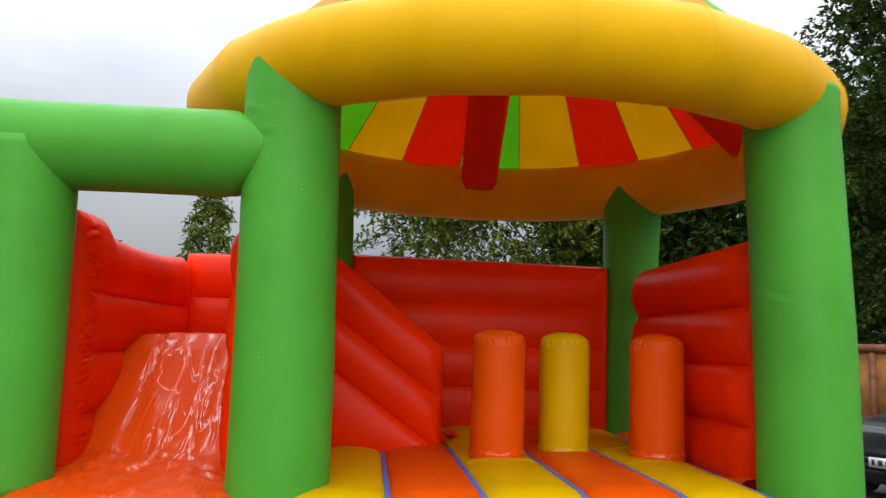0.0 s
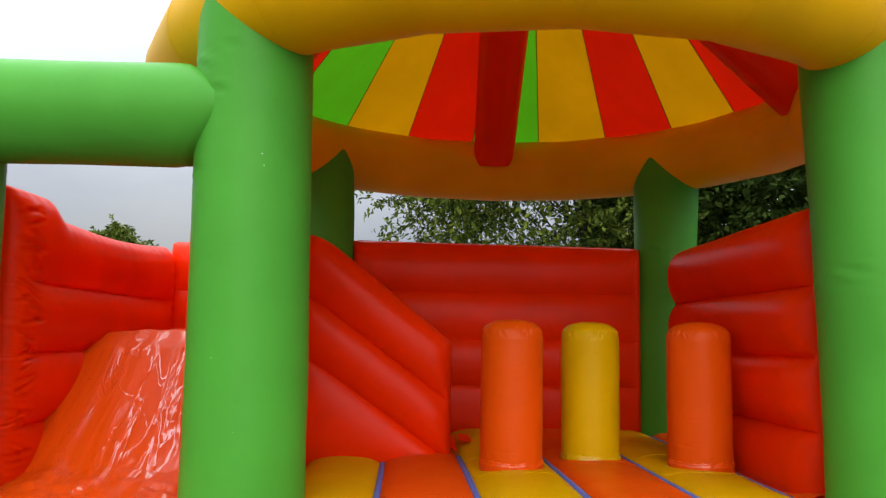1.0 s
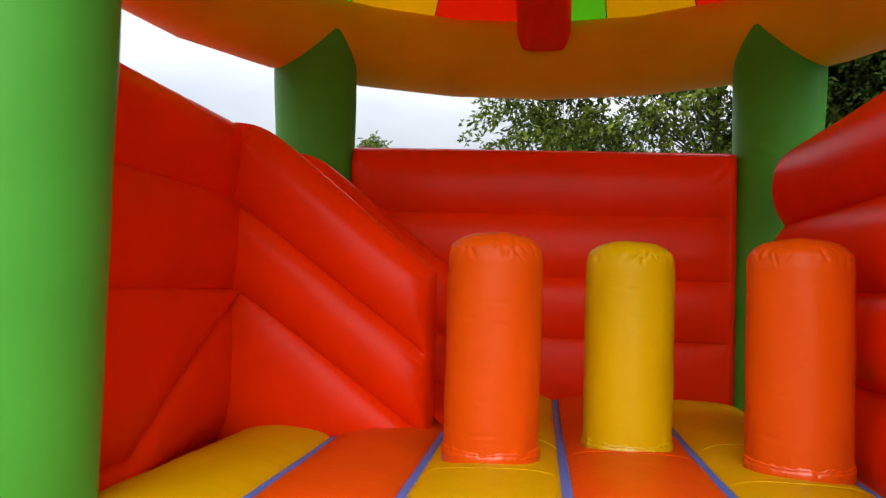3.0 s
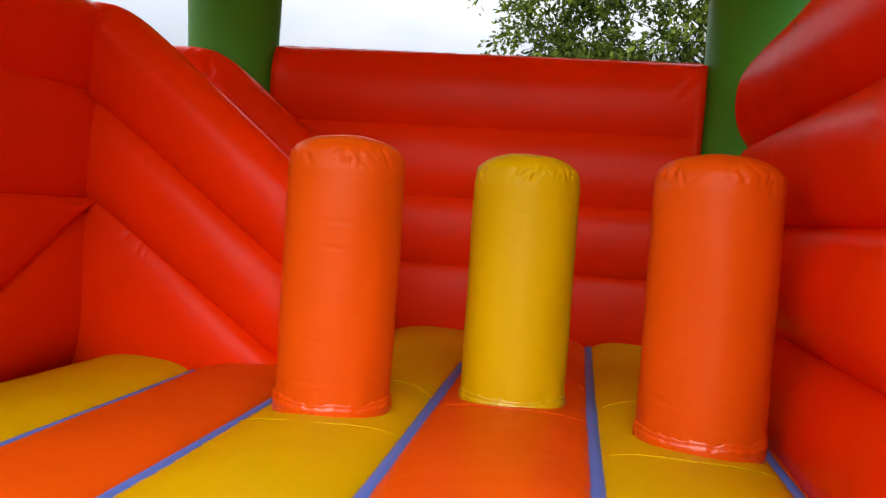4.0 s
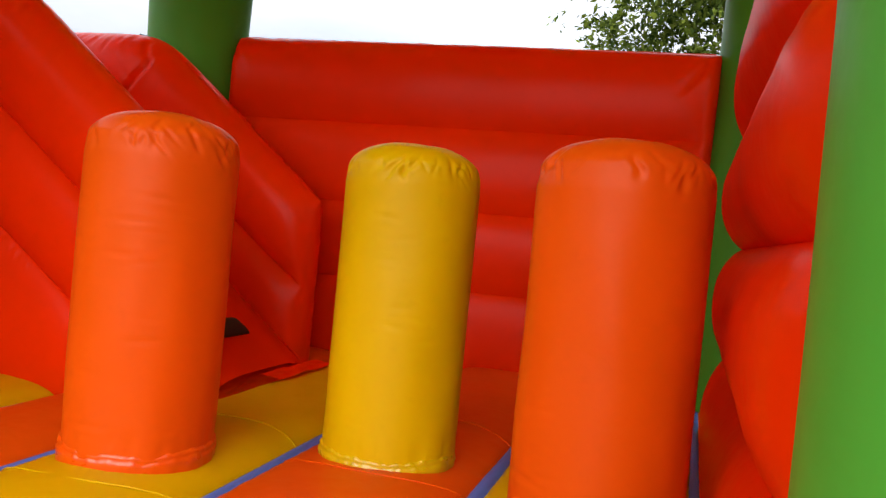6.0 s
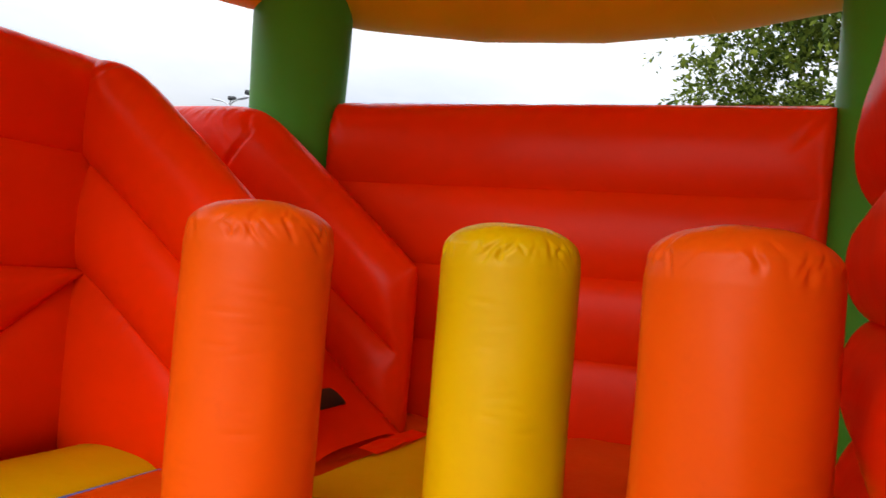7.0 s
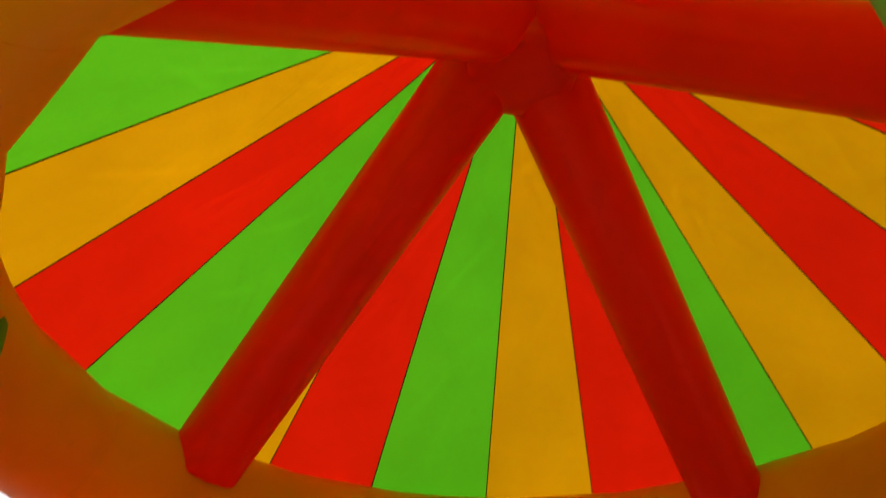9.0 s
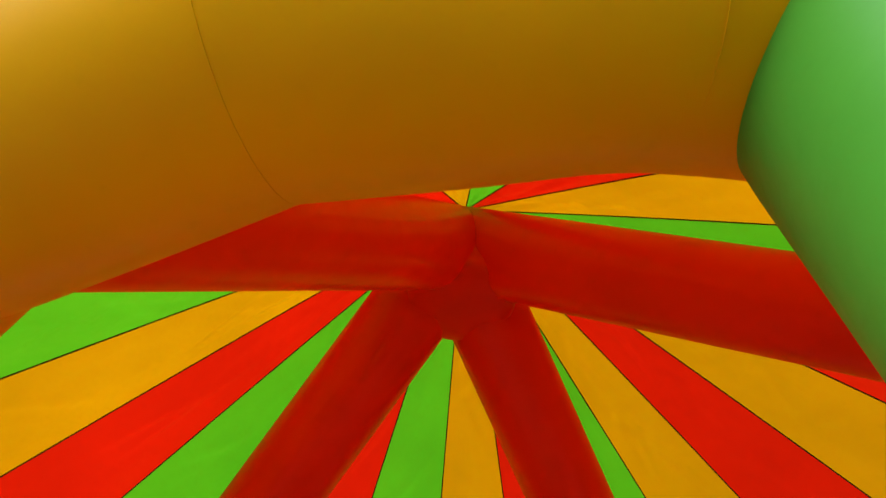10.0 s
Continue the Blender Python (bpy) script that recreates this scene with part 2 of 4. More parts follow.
def tube(points, radii, n=28, caps=True):
    """A round tube along points with a radius at each."""
    pts = [Vector(p) for p in points]
    bm = bmesh.new()
    rings = []
    ref = None
    for i, p in enumerate(pts):
        d = (pts[min(i + 1, len(pts) - 1)] - pts[max(i - 1, 0)]).normalized()
        if ref is None:
            ref = d.orthogonal().normalized()
        ref = (ref - d * ref.dot(d)).normalized()
        side = d.cross(ref)
        r = radii[i] if not callable(radii) else radii(i)
        rings.append([bm.verts.new(p + (ref * math.cos(a) + side * math.sin(a)) * r)
                      for a in (2 * math.pi * k / n for k in range(n))])
    for a, b in zip(rings, rings[1:]):
        for k in range(n):
            bm.faces.new((a[k], a[(k + 1) % n], b[(k + 1) % n], b[k]))
    if caps:
        bm.faces.new(list(reversed(rings[0])))
        bm.faces.new(rings[-1])
    return fix(bm)


def box(lo, hi, bevel=0.02):
    bm = bmesh.new()
    bmesh.ops.create_cube(bm, size=1)
    lo, hi = Vector(lo), Vector(hi)
    for v in bm.verts:
        v.co = (lo + hi) / 2 + Vector([v.co[i] * (hi - lo)[i] for i in range(3)])
    if bevel:
        bmesh.ops.bevel(bm, geom=bm.edges[:], offset=bevel, segments=3, affect='EDGES')
    return bm


def turned(profile, n=48, centre=(0, 0, 0), wobble=None):
    """A turned shape: profile of (radius, z)."""
    cx, cy, cz = centre

    def at(u, v):
        k = v * (len(profile) - 1)
        i = min(int(round(k)), len(profile) - 1)
        r, z = profile[i]
        a = 2 * math.pi * u
        if wobble:
            r, z = wobble(a, r, z)
        return (cx + r * math.cos(a), cy + r * math.sin(a), cz + z)
    return fix(grid_mesh(n, len(profile) - 1, at, wrap_u=True))


# ---------------------------------------------------------------- ground
def ground_material():
    m, n, l, p = material("asphalt")
    co = n.new("ShaderNodeTexCoord")
    a = n.new("ShaderNodeTexNoise")
    a.inputs["Scale"].default_value = 0.35
    a.inputs["Detail"].default_value = 6
    b = n.new("ShaderNodeTexNoise")
    b.inputs["Scale"].default_value = 90
    b.inputs["Detail"].default_value = 4
    l.new(co.outputs["Object"], a.inputs["Vector"])
    l.new(co.outputs["Object"], b.inputs["Vector"])
    mx = n.new("ShaderNodeMath")
    mx.operation = 'ADD'
    l.new(a.outputs[0], mx.inputs[0])
    l.new(b.outputs[0], mx.inputs[1])
    ramp = n.new("ShaderNodeValToRGB")
    ramp.color_ramp.elements[0].position, ramp.color_ramp.elements[1].position = 0.35, 0.7
    ramp.color_ramp.elements[0].color = (0.045, 0.045, 0.046, 1)
    ramp.color_ramp.elements[1].color = (0.11, 0.108, 0.104, 1)
    half = n.new("ShaderNodeMath")
    half.operation = 'MULTIPLY'
    half.inputs[1].default_value = 0.5
    l.new(mx.outputs[0], half.inputs[0])
    l.new(half.outputs[0], ramp.inputs[0])
    l.new(ramp.outputs[0], p.inputs["Base Color"])
    p.inputs["Roughness"].default_value = 0.9
    bu = n.new("ShaderNodeBump")
    bu.inputs["Strength"].default_value = 0.5
    bu.inputs["Distance"].default_value = 0.01
    l.new(b.outputs[0], bu.inputs["Height"])
    l.new(bu.outputs[0], p.inputs["Normal"])
    return m


bm = grid_mesh(40, 40, lambda u, v: ((u - 0.5) * 1600, (v - 0.5) * 1600, 0.0))
tagged(obj("ground", bm, ground_material()), "grey asphalt yard reaching out to the trees", "ground", kind="structure")

# ---------------------------------------------------------------- inflatable castle
castle = tagged(new("bouncy_castle"), "colourful inflatable bouncy castle with striped tent roof and slide", "bouncy castle")
FLOOR = 0.72
RC, RR, RA, RZ = Vector((0.035, 6.44, 0)), 2.39, 0.31, 3.40     # roof ring: centre, radius, tube radius, height
HUB_Z, APEX_Z = 5.49, 6.00
PILLARS = {"FL": (-1.572, 4.66), "FR": (1.765, 4.62), "BL": (-1.585, 8.0), "BR": (1.63, 8.10)}


def base_body():
    part("base", pillow((-1.75, 4.10, 0.31), (1.95, 4.10, 0.31), (1.95, 8.3, 0.31), (-1.75, 8.3, 0.31), 0.315, (0, 0, 1), 30, 30, 14, 14, 0), RED, castle)
    part("base", pillow((-3.45, 4.10, 0.315), (-1.76, 4.10, 0.315), (-1.76, 8.3, 0.315), (-3.45, 8.3, 0.315), 0.32, (0, 0, 1), 24, 30, 14, 14, 0), RED, castle)


def seam_x(k, y):
    """The strips fan out a little from the back wall to the front."""
    x, lean = ((-1.50, 0.0), (-0.910, -0.03), (-0.348, -0.028), (0.250, -0.025), (0.855, -0.016), (1.430, 0.0), (1.80, 0.0))[k]
    return x + lean * (y - 5.0)


SEAM_Z = (0.660, 0.674, 0.708, 0.726, 0.730, 0.718, 0.700)


def strip_z(k, u):
    """The height of a floor strip across its width."""
    return SEAM_Z[k] * (1 - u) + SEAM_Z[k + 1] * u + 0.084 * math.sqrt(max(0, 1 - abs(2 * u - 1) ** 2.7))


def front_drop(y):
    """The floor rolls down at its front edge."""
    f = min(1.0, max(0.0, (y - 4.14) / 0.35))
    return (1 - math.sqrt(max(0, 1 - (1 - f) ** 2))) * 0.22


def floor_strips():
    mats = [YELLOW, ORANGE, YELLOW, ORANGE, YELLOW, ORANGE]
    y0, y1 = 4.14, 8.05
    for k in range(6):
        def at(u, v, k=k):
            s = 2 * u - 1
            y = y0 + v * (y1 - y0) if k < 5 else 4.9 + v * (y1 - 4.9)
            a, b = seam_x(k, y), seam_x(k + 1, y)
            x = a + u * (b - a)
            pinch = 0.004 * math.exp(-(1 - abs(s)) * 9) * math.sin(y * 70 + 6 * noise.noise((y * 4, k, s)))
            return (x, y, strip_z(k, u) - front_drop(y) + pinch + 0.005 * noise.noise((x * 6, y * 3, k)))
        part("floor_strip", fix(grid_mesh(26, 130, at)), mats[k], castle)
    for k in range(1, 6):
        ys = np.linspace(y0 + 0.01, 6.55 if k < 3 else y1 - 0.05, 60)

        def flat(u, v, k=k, ys=ys):
            y = float(ys[int(round(v * 59))])
            s = 2 * u - 1
            wide = 0.023 + 0.003 * noise.noise((y * 3, k, 0))
            return (seam_x(k, y) + 0.005 * math.sin(y * 2.1 + k) + s * wide, y, SEAM_Z[k] + 0.030 + 0.012 * (1 - s * s) - front_drop(y))
        part("seam_band", fix(grid_mesh(6, 59, flat)), BLUE, castle)

    def across(u, v):
        """The band that closes the strips along the foot of the back wall."""
        x = -0.40 + 1.84 * v
        s = 2 * u - 1
        return (x, 7.84 + 0.022 * s + 0.006 * math.sin(x * 5), 0.744 + 0.010 * (1 - s * s) - 0.012 * abs(x - 0.5))
    part("seam_band", fix(grid_mesh(6, 60, across)), BLUE, castle)


HEADS = {"FL": (-1.612, 4.710), "FR": (1.742, 4.728)}


def pillar_axis(foot, head, z):
    """The columns bend a little from their feet towards the ring."""
    return foot.lerp(head, min(1.0, ((max(z, FLOOR) - FLOOR) / (RZ - RA - FLOOR)) ** 1.6))


def pillar(xy, r=0.295, puckers=(), head=None):
    """A green air column, as thick as the ring's tube where it runs into it, so that the joint comes to points."""
    c = Vector((xy[0], xy[1], 0))
    out = (c - RC).normalized()
    joint = RC + out * RR if head is None else Vector((*head, 0))
    ph = xy[0] * 3 + xy[1]
    zr = RZ

    def at(u, v):
        a = 2 * math.pi * u
        way = Vector((math.cos(a), math.sin(a), 0))
        z = FLOOR - 0.2 + (zr - FLOOR + 0.2) * min(1.0, v / 0.93)
        lid = max(0.0, (v - 0.93) / 0.07)
        f = min(1.0, max(0.0, (z - 2.2) / 0.9))
        f = f * f * (3 - 2 * f)
        rad = r * (1.02 - 0.02 * (z - FLOOR) / 2.4) * (1 - f) + RA * f
        rad += 0.012 * math.exp(-((z - FLOOR + 0.09) / 0.03) ** 2)
        rad += 0.002 * math.exp(-max(z - FLOOR, 0) / 0.06) * math.sin(a * 17 + ph + 3 * noise.noise((math.cos(a) * 3, math.sin(a) * 3, ph)))
        rad += 0.005 * (1 - f) * noise.noise((math.cos(a) * 1.5 + ph, math.sin(a) * 1.5, z * 3))
        for deg, pz, size in puckers:
            da = (a - radians(deg) + math.pi) % (2 * math.pi) - math.pi
            w = math.exp(-(da * r / size) ** 2 - ((z - pz - 0.12 * da * r) / (0.3 * size)) ** 2)
            rad -= 0.010 * w * math.cos((z - pz - 0.12 * da * r) * 150)
        q = pillar_axis(c, joint, z) + way * rad * max(0.01, 1 - lid)
        return (q.x, q.y, z + 0.004 * lid)
    return part("pillar", fix(grid_mesh(120, 118, at, wrap_u=True)), GREEN, castle, "smooth green vinyl pillar")


def posts():
    for (x, y, z0), r, h, mat, weld, name in (((-0.080, 5.765, 0.820), 0.204, 0.922, ORANGE, WELD_ORANGE, "orange"),
                                             ((0.520, 6.160, 0.811), 0.203, 0.933, YELLOW, WELD_YELLOW, "yellow"),
                                             ((1.180, 5.815, 0.826), 0.208, 0.920, ORANGE, WELD_ORANGE, "orange")):
        rng = random.Random(int(x * 100) + 7)
        prof = [(0.01, -0.06), (r * 1.005, -0.06)]
        prof += [(r, -0.02 + (h - 0.10) * i / 100) for i in range(1, 101)]
        prof += [(r * (1 - 0.004 * i), h - 0.12 + 0.006 * i) for i in range(1, 9)]
        for i in range(1, 23):
            a = math.pi / 2 * i / 22
            prof.append((max(0.004, r * 0.966 * math.cos(a) ** 0.75), h - 0.07 + 0.075 * math.sin(a) ** 1.25))
        ph = x * 7
        # puckers under the sewn lid and faint creases on the shaft, each with its own place, reach and depth
        pucks = [(rng.uniform(0, 6.283), h - 0.072 + rng.gauss(0, 0.014), rng.uniform(0.045, 0.10), rng.uniform(0.012, 0.030), rng.uniform(0.0012, 0.0062), rng.uniform(-6, 6)) for k in range(58)]
        lines = [(rng.uniform(0, 6.283), rng.uniform(0.06, h - 0.16), rng.uniform(0.10, 0.32), 0.011, rng.uniform(0.0005, 0.0017), rng.uniform(-0.03, 0.03)) for k in range(34)]

        def wob(a, rr, z, r=r, h=h, ph=ph, pucks=pucks, lines=lines):
            k = 0.004 * noise.noise((math.cos(a) * 2 + ph, math.sin(a) * 2, z * 4))
            if rr < 0.6 * r:
                return rr, z + 0.004 * noise.noise((rr * math.cos(a) * 14, rr * math.sin(a) * 14, ph))
            if z > h - 0.16:
                for pa, pz, wa, wz, deep, lean in pucks:
                    da = ((a - pa + math.pi) % (2 * math.pi) - math.pi - (z - pz) * lean) / wa
                    e = da * da + ((z - pz) / wz) ** 2
                    if e < 6:
                        k += deep * (1.5 * da * da - 1) * math.exp(-e)
            elif z > 0.03:
                for pa, pz, wa, wz, deep, lean in lines:
                    da = (a - pa + math.pi) % (2 * math.pi) - math.pi
                    dz = (z - pz - lean * da) / wz
                    if abs(dz) < 2.5 and abs(da) < 2 * wa:
                        k += deep * (1.6 * dz * dz - 1) * math.exp(-dz * dz - (da / wa) ** 2)
            k -= 0.006 * math.exp(-((z - 0.045) / 0.03) ** 2) * max(0.0, noise.noise((math.cos(a) * 5, math.sin(a) * 5, ph + z * 8)))
            return rr + k, z
        post = part("post", turned(prof, 300, (x, y, z0), wob), mat, castle, name + " upright air post with puckered cap")

        def crumple(a, rr, z, ph=ph):
            q = (math.cos(a), math.sin(a))
            n1 = noise.noise((q[0] * 4, q[1] * 4, ph)) + 0.6 * noise.noise((q[0] * 13, q[1] * 13, ph + z * 30))
            return rr + 0.0035 * n1, z + 0.008 * n1 * (1 if z > 0 else 0.3)
        rim = [(r * 0.985, 0.026), (r + 0.0015, 0.022), (r + 0.004, 0.016), (r + 0.001, 0.011), (r + 0.005, 0.006), (r + 0.007, 0.000), (r + 0.005, -0.008), (r + 0.003, -0.06)]
        part("foot_weld", turned(rim, 200, (x, y, z0), crumple), weld, post, "crumpled welded foot band")


def gathers(rng, p0, p1, up, count, length, width, depth):
    """Short slanting folds scattered along the edge from p0 to p1."""
    p0, p1, up = Vector(p0), Vector(p1), Vector(up)
    run = (p1 - p0).normalized()
    out = []
    for k in range(count):
        a = p0.lerp(p1, (k + rng.uniform(0.1, 0.9)) / count)
        a = a + up * rng.uniform(-0.3, 0.2) * length
        b = a + (up * rng.uniform(0.6, 1.2) + run * rng.uniform(-0.8, 0.3)) * length
        out.append((a, b, width * rng.uniform(0.7, 1.4), depth * rng.uniform(0.3, 1.0)))
    return out


def banded_wall(name, p0, p1, levels, nrm, puff, label, keep=0.7, crest=None, seed=0.0, ripple=0.007, pu=14, run=0.12, creases=(), rows=26):
    """A wall of air cushions one above the other, between p0 and p1; nrm points to its front."""
    p0, p1, nrm = Vector((*p0, 0)), Vector((*p1, 0)), Vector(nrm).normalized()
    low, top = levels[0], levels[-1]
    d = (p1 - p0).normalized()
    a, b = p0 + d * 0.10, p1 - d * 0.10
    bm = pillow(a + Vector((0, 0, low)), b + Vector((0, 0, low)), b + Vector((0, 0, top - 0.16)), a + Vector((0, 0, top - 0.16)), puff * keep * 0.6, nrm, 30, 24, 30, 40, 0)
    wall = part(name, bm, RED, castle, label)
    for k, (z0, z1) in enumerate(zip(levels, levels[1:])):
        up = k == len(levels) - 2
        bm = pillow(p0 + Vector((0, 0, z0)), p1 + Vector((0, 0, z0)), p1 + Vector((0, 0, z1)), p0 + Vector((0, 0, z1)), puff, nrm, 110, rows, pu, 2.3, ripple, puff, seed,
                    (lambda q, u, v: q + Vector((0, 0, crest(q) * v))) if crest and up else None, keep if k else 0.0, 0.0 if up else keep, run, creases)
        part("band", bm, RED, wall)
    return wall


def walls():
    rng = random.Random(4)
    lv = [FLOOR - 0.12, 1.19, 1.61, 2.05, 2.52]
    folds = gathers(rng, (-1.25, 7.93, 2.47), (1.25, 7.93, 2.45), (0, 0.3, 1), 46, 0.05, 0.012, 0.005)
    folds += [(Vector((-1.33, 7.95, 2.44)), Vector((-1.22, 7.91, 2.30)), 0.030, 0.012), (Vector((1.33, 7.95, 2.44)), Vector((1.20, 7.91, 2.28)), 0.030, 0.014)]
    banded_wall("back_wall", (-1.36, 8.08), (1.39, 8.08), lv, (0, -1, 0), 0.17, "red inflated back wall in four bands", 0.74, lambda q: 0.016 * (-q.x / 1.36), seed=1, pu=34, run=0.10, creases=folds)
    lv2 = [FLOOR - 0.12, 1.12, 1.54, 1.95, 2.42]
    folds = []
    for z in (1.12, 1.54, 1.95):
        folds += gathers(rng, (1.43, 5.10, z - 0.22), (1.43, 5.10, z + 0.16), (0, 1, 0.25), 7, 0.14, 0.015, 0.006)
    folds += gathers(rng, (1.46, 5.1, 2.36), (1.46, 7.4, 2.36), (0.3, 0, 1), 24, 0.05, 0.012, 0.005)
    banded_wall("side_wall", (1.635, 4.95), (1.635, 7.52), lv2, (-1, 0, 0), 0.20, "red inflated side wall in four bands", 0.52, seed=6, run=0.03, creases=folds)

    def crest(q):
        """The front block stands straight, then the top hangs in a shallow curve to the end wall."""
        f = max(0.0, min(1.0, (q.y - 5.48) / 0.22))
        f = f * f * (3 - 2 * f)
        g = max(0.0, min(1.0, (q.y - 5.5) / 2.4))
        return 0.05 - 0.10 * f - 0.05 * math.sin(math.pi * g) * f + 0.06 * g
    lv3 = [FLOOR - 0.12, 1.06, 1.485, 1.91, 2.41]
    folds = gathers(rng, (-3.03, 5.6, 2.31), (-3.03, 7.6, 2.31), (-0.3, -0.4, 1), 26, 0.10, 0.014, 0.007)
    folds += gathers(rng, (-2.98, 5.14, 0.85), (-2.98, 5.14, 2.35), (0, 1, 0.1), 38, 0.17, 0.016, 0.022)
    banded_wall("slide_side_wall", (-3.12, 5.06), (-3.12, 7.95), lv3, (1, 0, 0), 0.16, "red inflated outer wall of the slide lane", 0.52, crest, 11, 0.012, 20, 0.26, folds, 56)
    banded_wall("slide_back_wall", (-3.08, 8.08), (-1.85, 8.08), [1.2, 1.6, 2.02, 2.48], (0, -1, 0), 0.16, "red inflated end wall above the slide", 0.66, seed=16)


def stair_walls():
    """The two sloping walls beside the climb, and the wall between bouncing floor and slide lane."""
    rng = random.Random(9)
    x1 = -0.455

    def soft_min(a, b, k=0.05):
        return -k * math.log(math.exp(-a / k) + math.exp(-b / k))

    def rise(n, x):
        """The lines that part the bands, from the floor up to the crest."""
        if n == 0:
            return FLOOR - 0.12
        return soft_min((0.70 - 0.694 * (x + 0.43), 1.16 - 0.735 * (x + 0.49), 1.60 - 0.80 * (x + 0.47))[n - 1], (1.50, 1.96, 2.40)[n - 1])
    for y, x0 in ((6.535, -1.64), (7.51, -2.2)):
        core = pillow((x0 + 0.1, y, FLOOR), (x1 - 0.05, y, FLOOR), (x1 - 0.05, y, 1.3), (x0 + 0.1, y, 2.0), 0.06, (0, -1, 0), 20, 14, 20, 20, 0)
        wall = part("stair_wall", core, RED, castle, "red sloping stair wall with diagonal bands")
        f = y - 0.13
        folds = [(Vector((-1.60, f, 2.02)), Vector((-1.43, f, 2.24)), 0.020, 0.020), (Vector((-1.50, f, 2.34)), Vector((-1.44, f, 2.20)), 0.022, 0.010), (Vector((-1.66, f, 2.26)), Vector((-1.52, f, 2.10)), 0.018, 0.009)] if y > 7 else []
        folds += gathers(rng, (-1.35, f + 0.06, 2.20), (-0.55, f + 0.06, 1.60), (0.6, 0, 0.8), 26, 0.05, 0.010, 0.005)
        folds += gathers(rng, (x0 + 0.1, f + 0.06, 2.30), (-1.5, f + 0.06, 2.30), (0.5, 0, 1), 12, 0.10, 0.014, 0.010)
        folds += gathers(rng, (-1.45, f, 1.36), (-1.15, f, 1.16), (0.5, 0, 0.6), 9, 0.06, 0.010, 0.005)
        for n in range(3):
            def crown(p, u, v, n=n):
                a, b = rise(n, p.x), rise(n + 1, p.x)
                return Vector((p.x, p.y, a + (max(b, a + 0.005) - a) * v))
            part("band", pillow((x0, y, 1.0), (x1, y, 1.0), (x1, y, 1.4), (x0, y, 1.4), (0.15, 0.155, 0.16)[n], (0, -1, 0), 170, 34, 12, 2.3, 0.006, seed=y, warp=crown,
                                lo=0.56 if n else 0.0, hi=0.0 if n == 2 else 0.56, run=0.05, creases=folds), RED, wall)
    x = -1.755
    core = pillow((x, 5.05, FLOOR), (x, 6.58, FLOOR), (x, 6.58, 2.2), (x, 5.05, 2.2), 0.12, (1, 0, 0), 20, 14, 20, 20, 0)
    wall = part("lane_wall", core, RED, castle, "red inflated wall between bouncing floor and slide")

    def line(n, y):
        return (FLOOR - 0.12, min(1.44, max(0.74, 0.76 + 0.70 * (y - 5.5))), 1.46, 1.96, 2.42)[n]
    folds = gathers(rng, (-1.56, 5.1, 2.38), (-1.56, 6.6, 2.38), (-0.3, 0, 1), 18, 0.05, 0.012, 0.006)
    for n in range(4):
        def lay(p, u, v, n=n):
            a, b = line(n, p.y), line(n + 1, p.y)
            return Vector((p.x, p.y, a + (b - a) * v))
        part("band", pillow((x, 4.94, 1.0), (x, 6.74, 1.0), (x, 6.74, 1.4), (x, 4.94, 1.4), 0.235, (1, 0, 0), 80, 22, 14, 2.4, 0.008, back=0.29, seed=31, warp=lay,
                            lo=0.78 if n else 0.0, hi=0.0 if n == 3 else 0.78, creases=folds), RED, wall)


def climb():
    """The sloping ladder between the stair walls and the platform above it."""
    y0, y1 = 6.60, 7.42
    a, b = Vector((-0.40, 0, FLOOR + 0.045)), Vector((-1.52, 0, 1.66))

    def at(u, v):
        p = a.lerp(b, v)
        s = 2 * u - 1
        bul = 0.05 * (1 - s ** 4)
        return (p.x, y0 + (y1 - y0) * u, p.z + bul)
    ramp = part("climbing_ramp", fix(grid_mesh(14, 40, at)), RED, castle, "steep red climbing ramp with black grips")
    p = a.lerp(b, 0.14)
    part("grip", pillow((p.x, 6.70, p.z + 0.05), (p.x, 7.12, p.z + 0.05), (p.x - 0.07, 7.08, p.z + 0.115), (p.x - 0.07, 6.74, p.z + 0.115), 0.03, (0.6, 0, 0.8), 16, 8, 6, 4, 0), SLOT_BLACK, ramp, "black webbing grip")

    def flap(u, v):
        y = 6.92 + 0.52 * v
        x = -0.37 + 0.10 * u + 0.018 * noise.noise((y * 6, 3, u * 2))
        return (x, y, FLOOR + 0.088 - 0.010 * u + 0.008 * noise.noise((y * 9, u * 3, 1)) + 0.02 * u * max(0.0, noise.noise((y * 4, 7, 2))))
    part("ramp_flap", fix(grid_mesh(8, 60, flap)), RED, castle, "loose raw edge at the foot of the ramp")
    part("platform", pillow((-3.0, 6.6, 1.56), (-1.5, 6.6, 1.56), (-1.5, 8.0, 1.56), (-3.0, 8.0, 1.56), 0.08, (0, 0, 1), 20, 20, 12, 12, 0), ORANGE, castle)


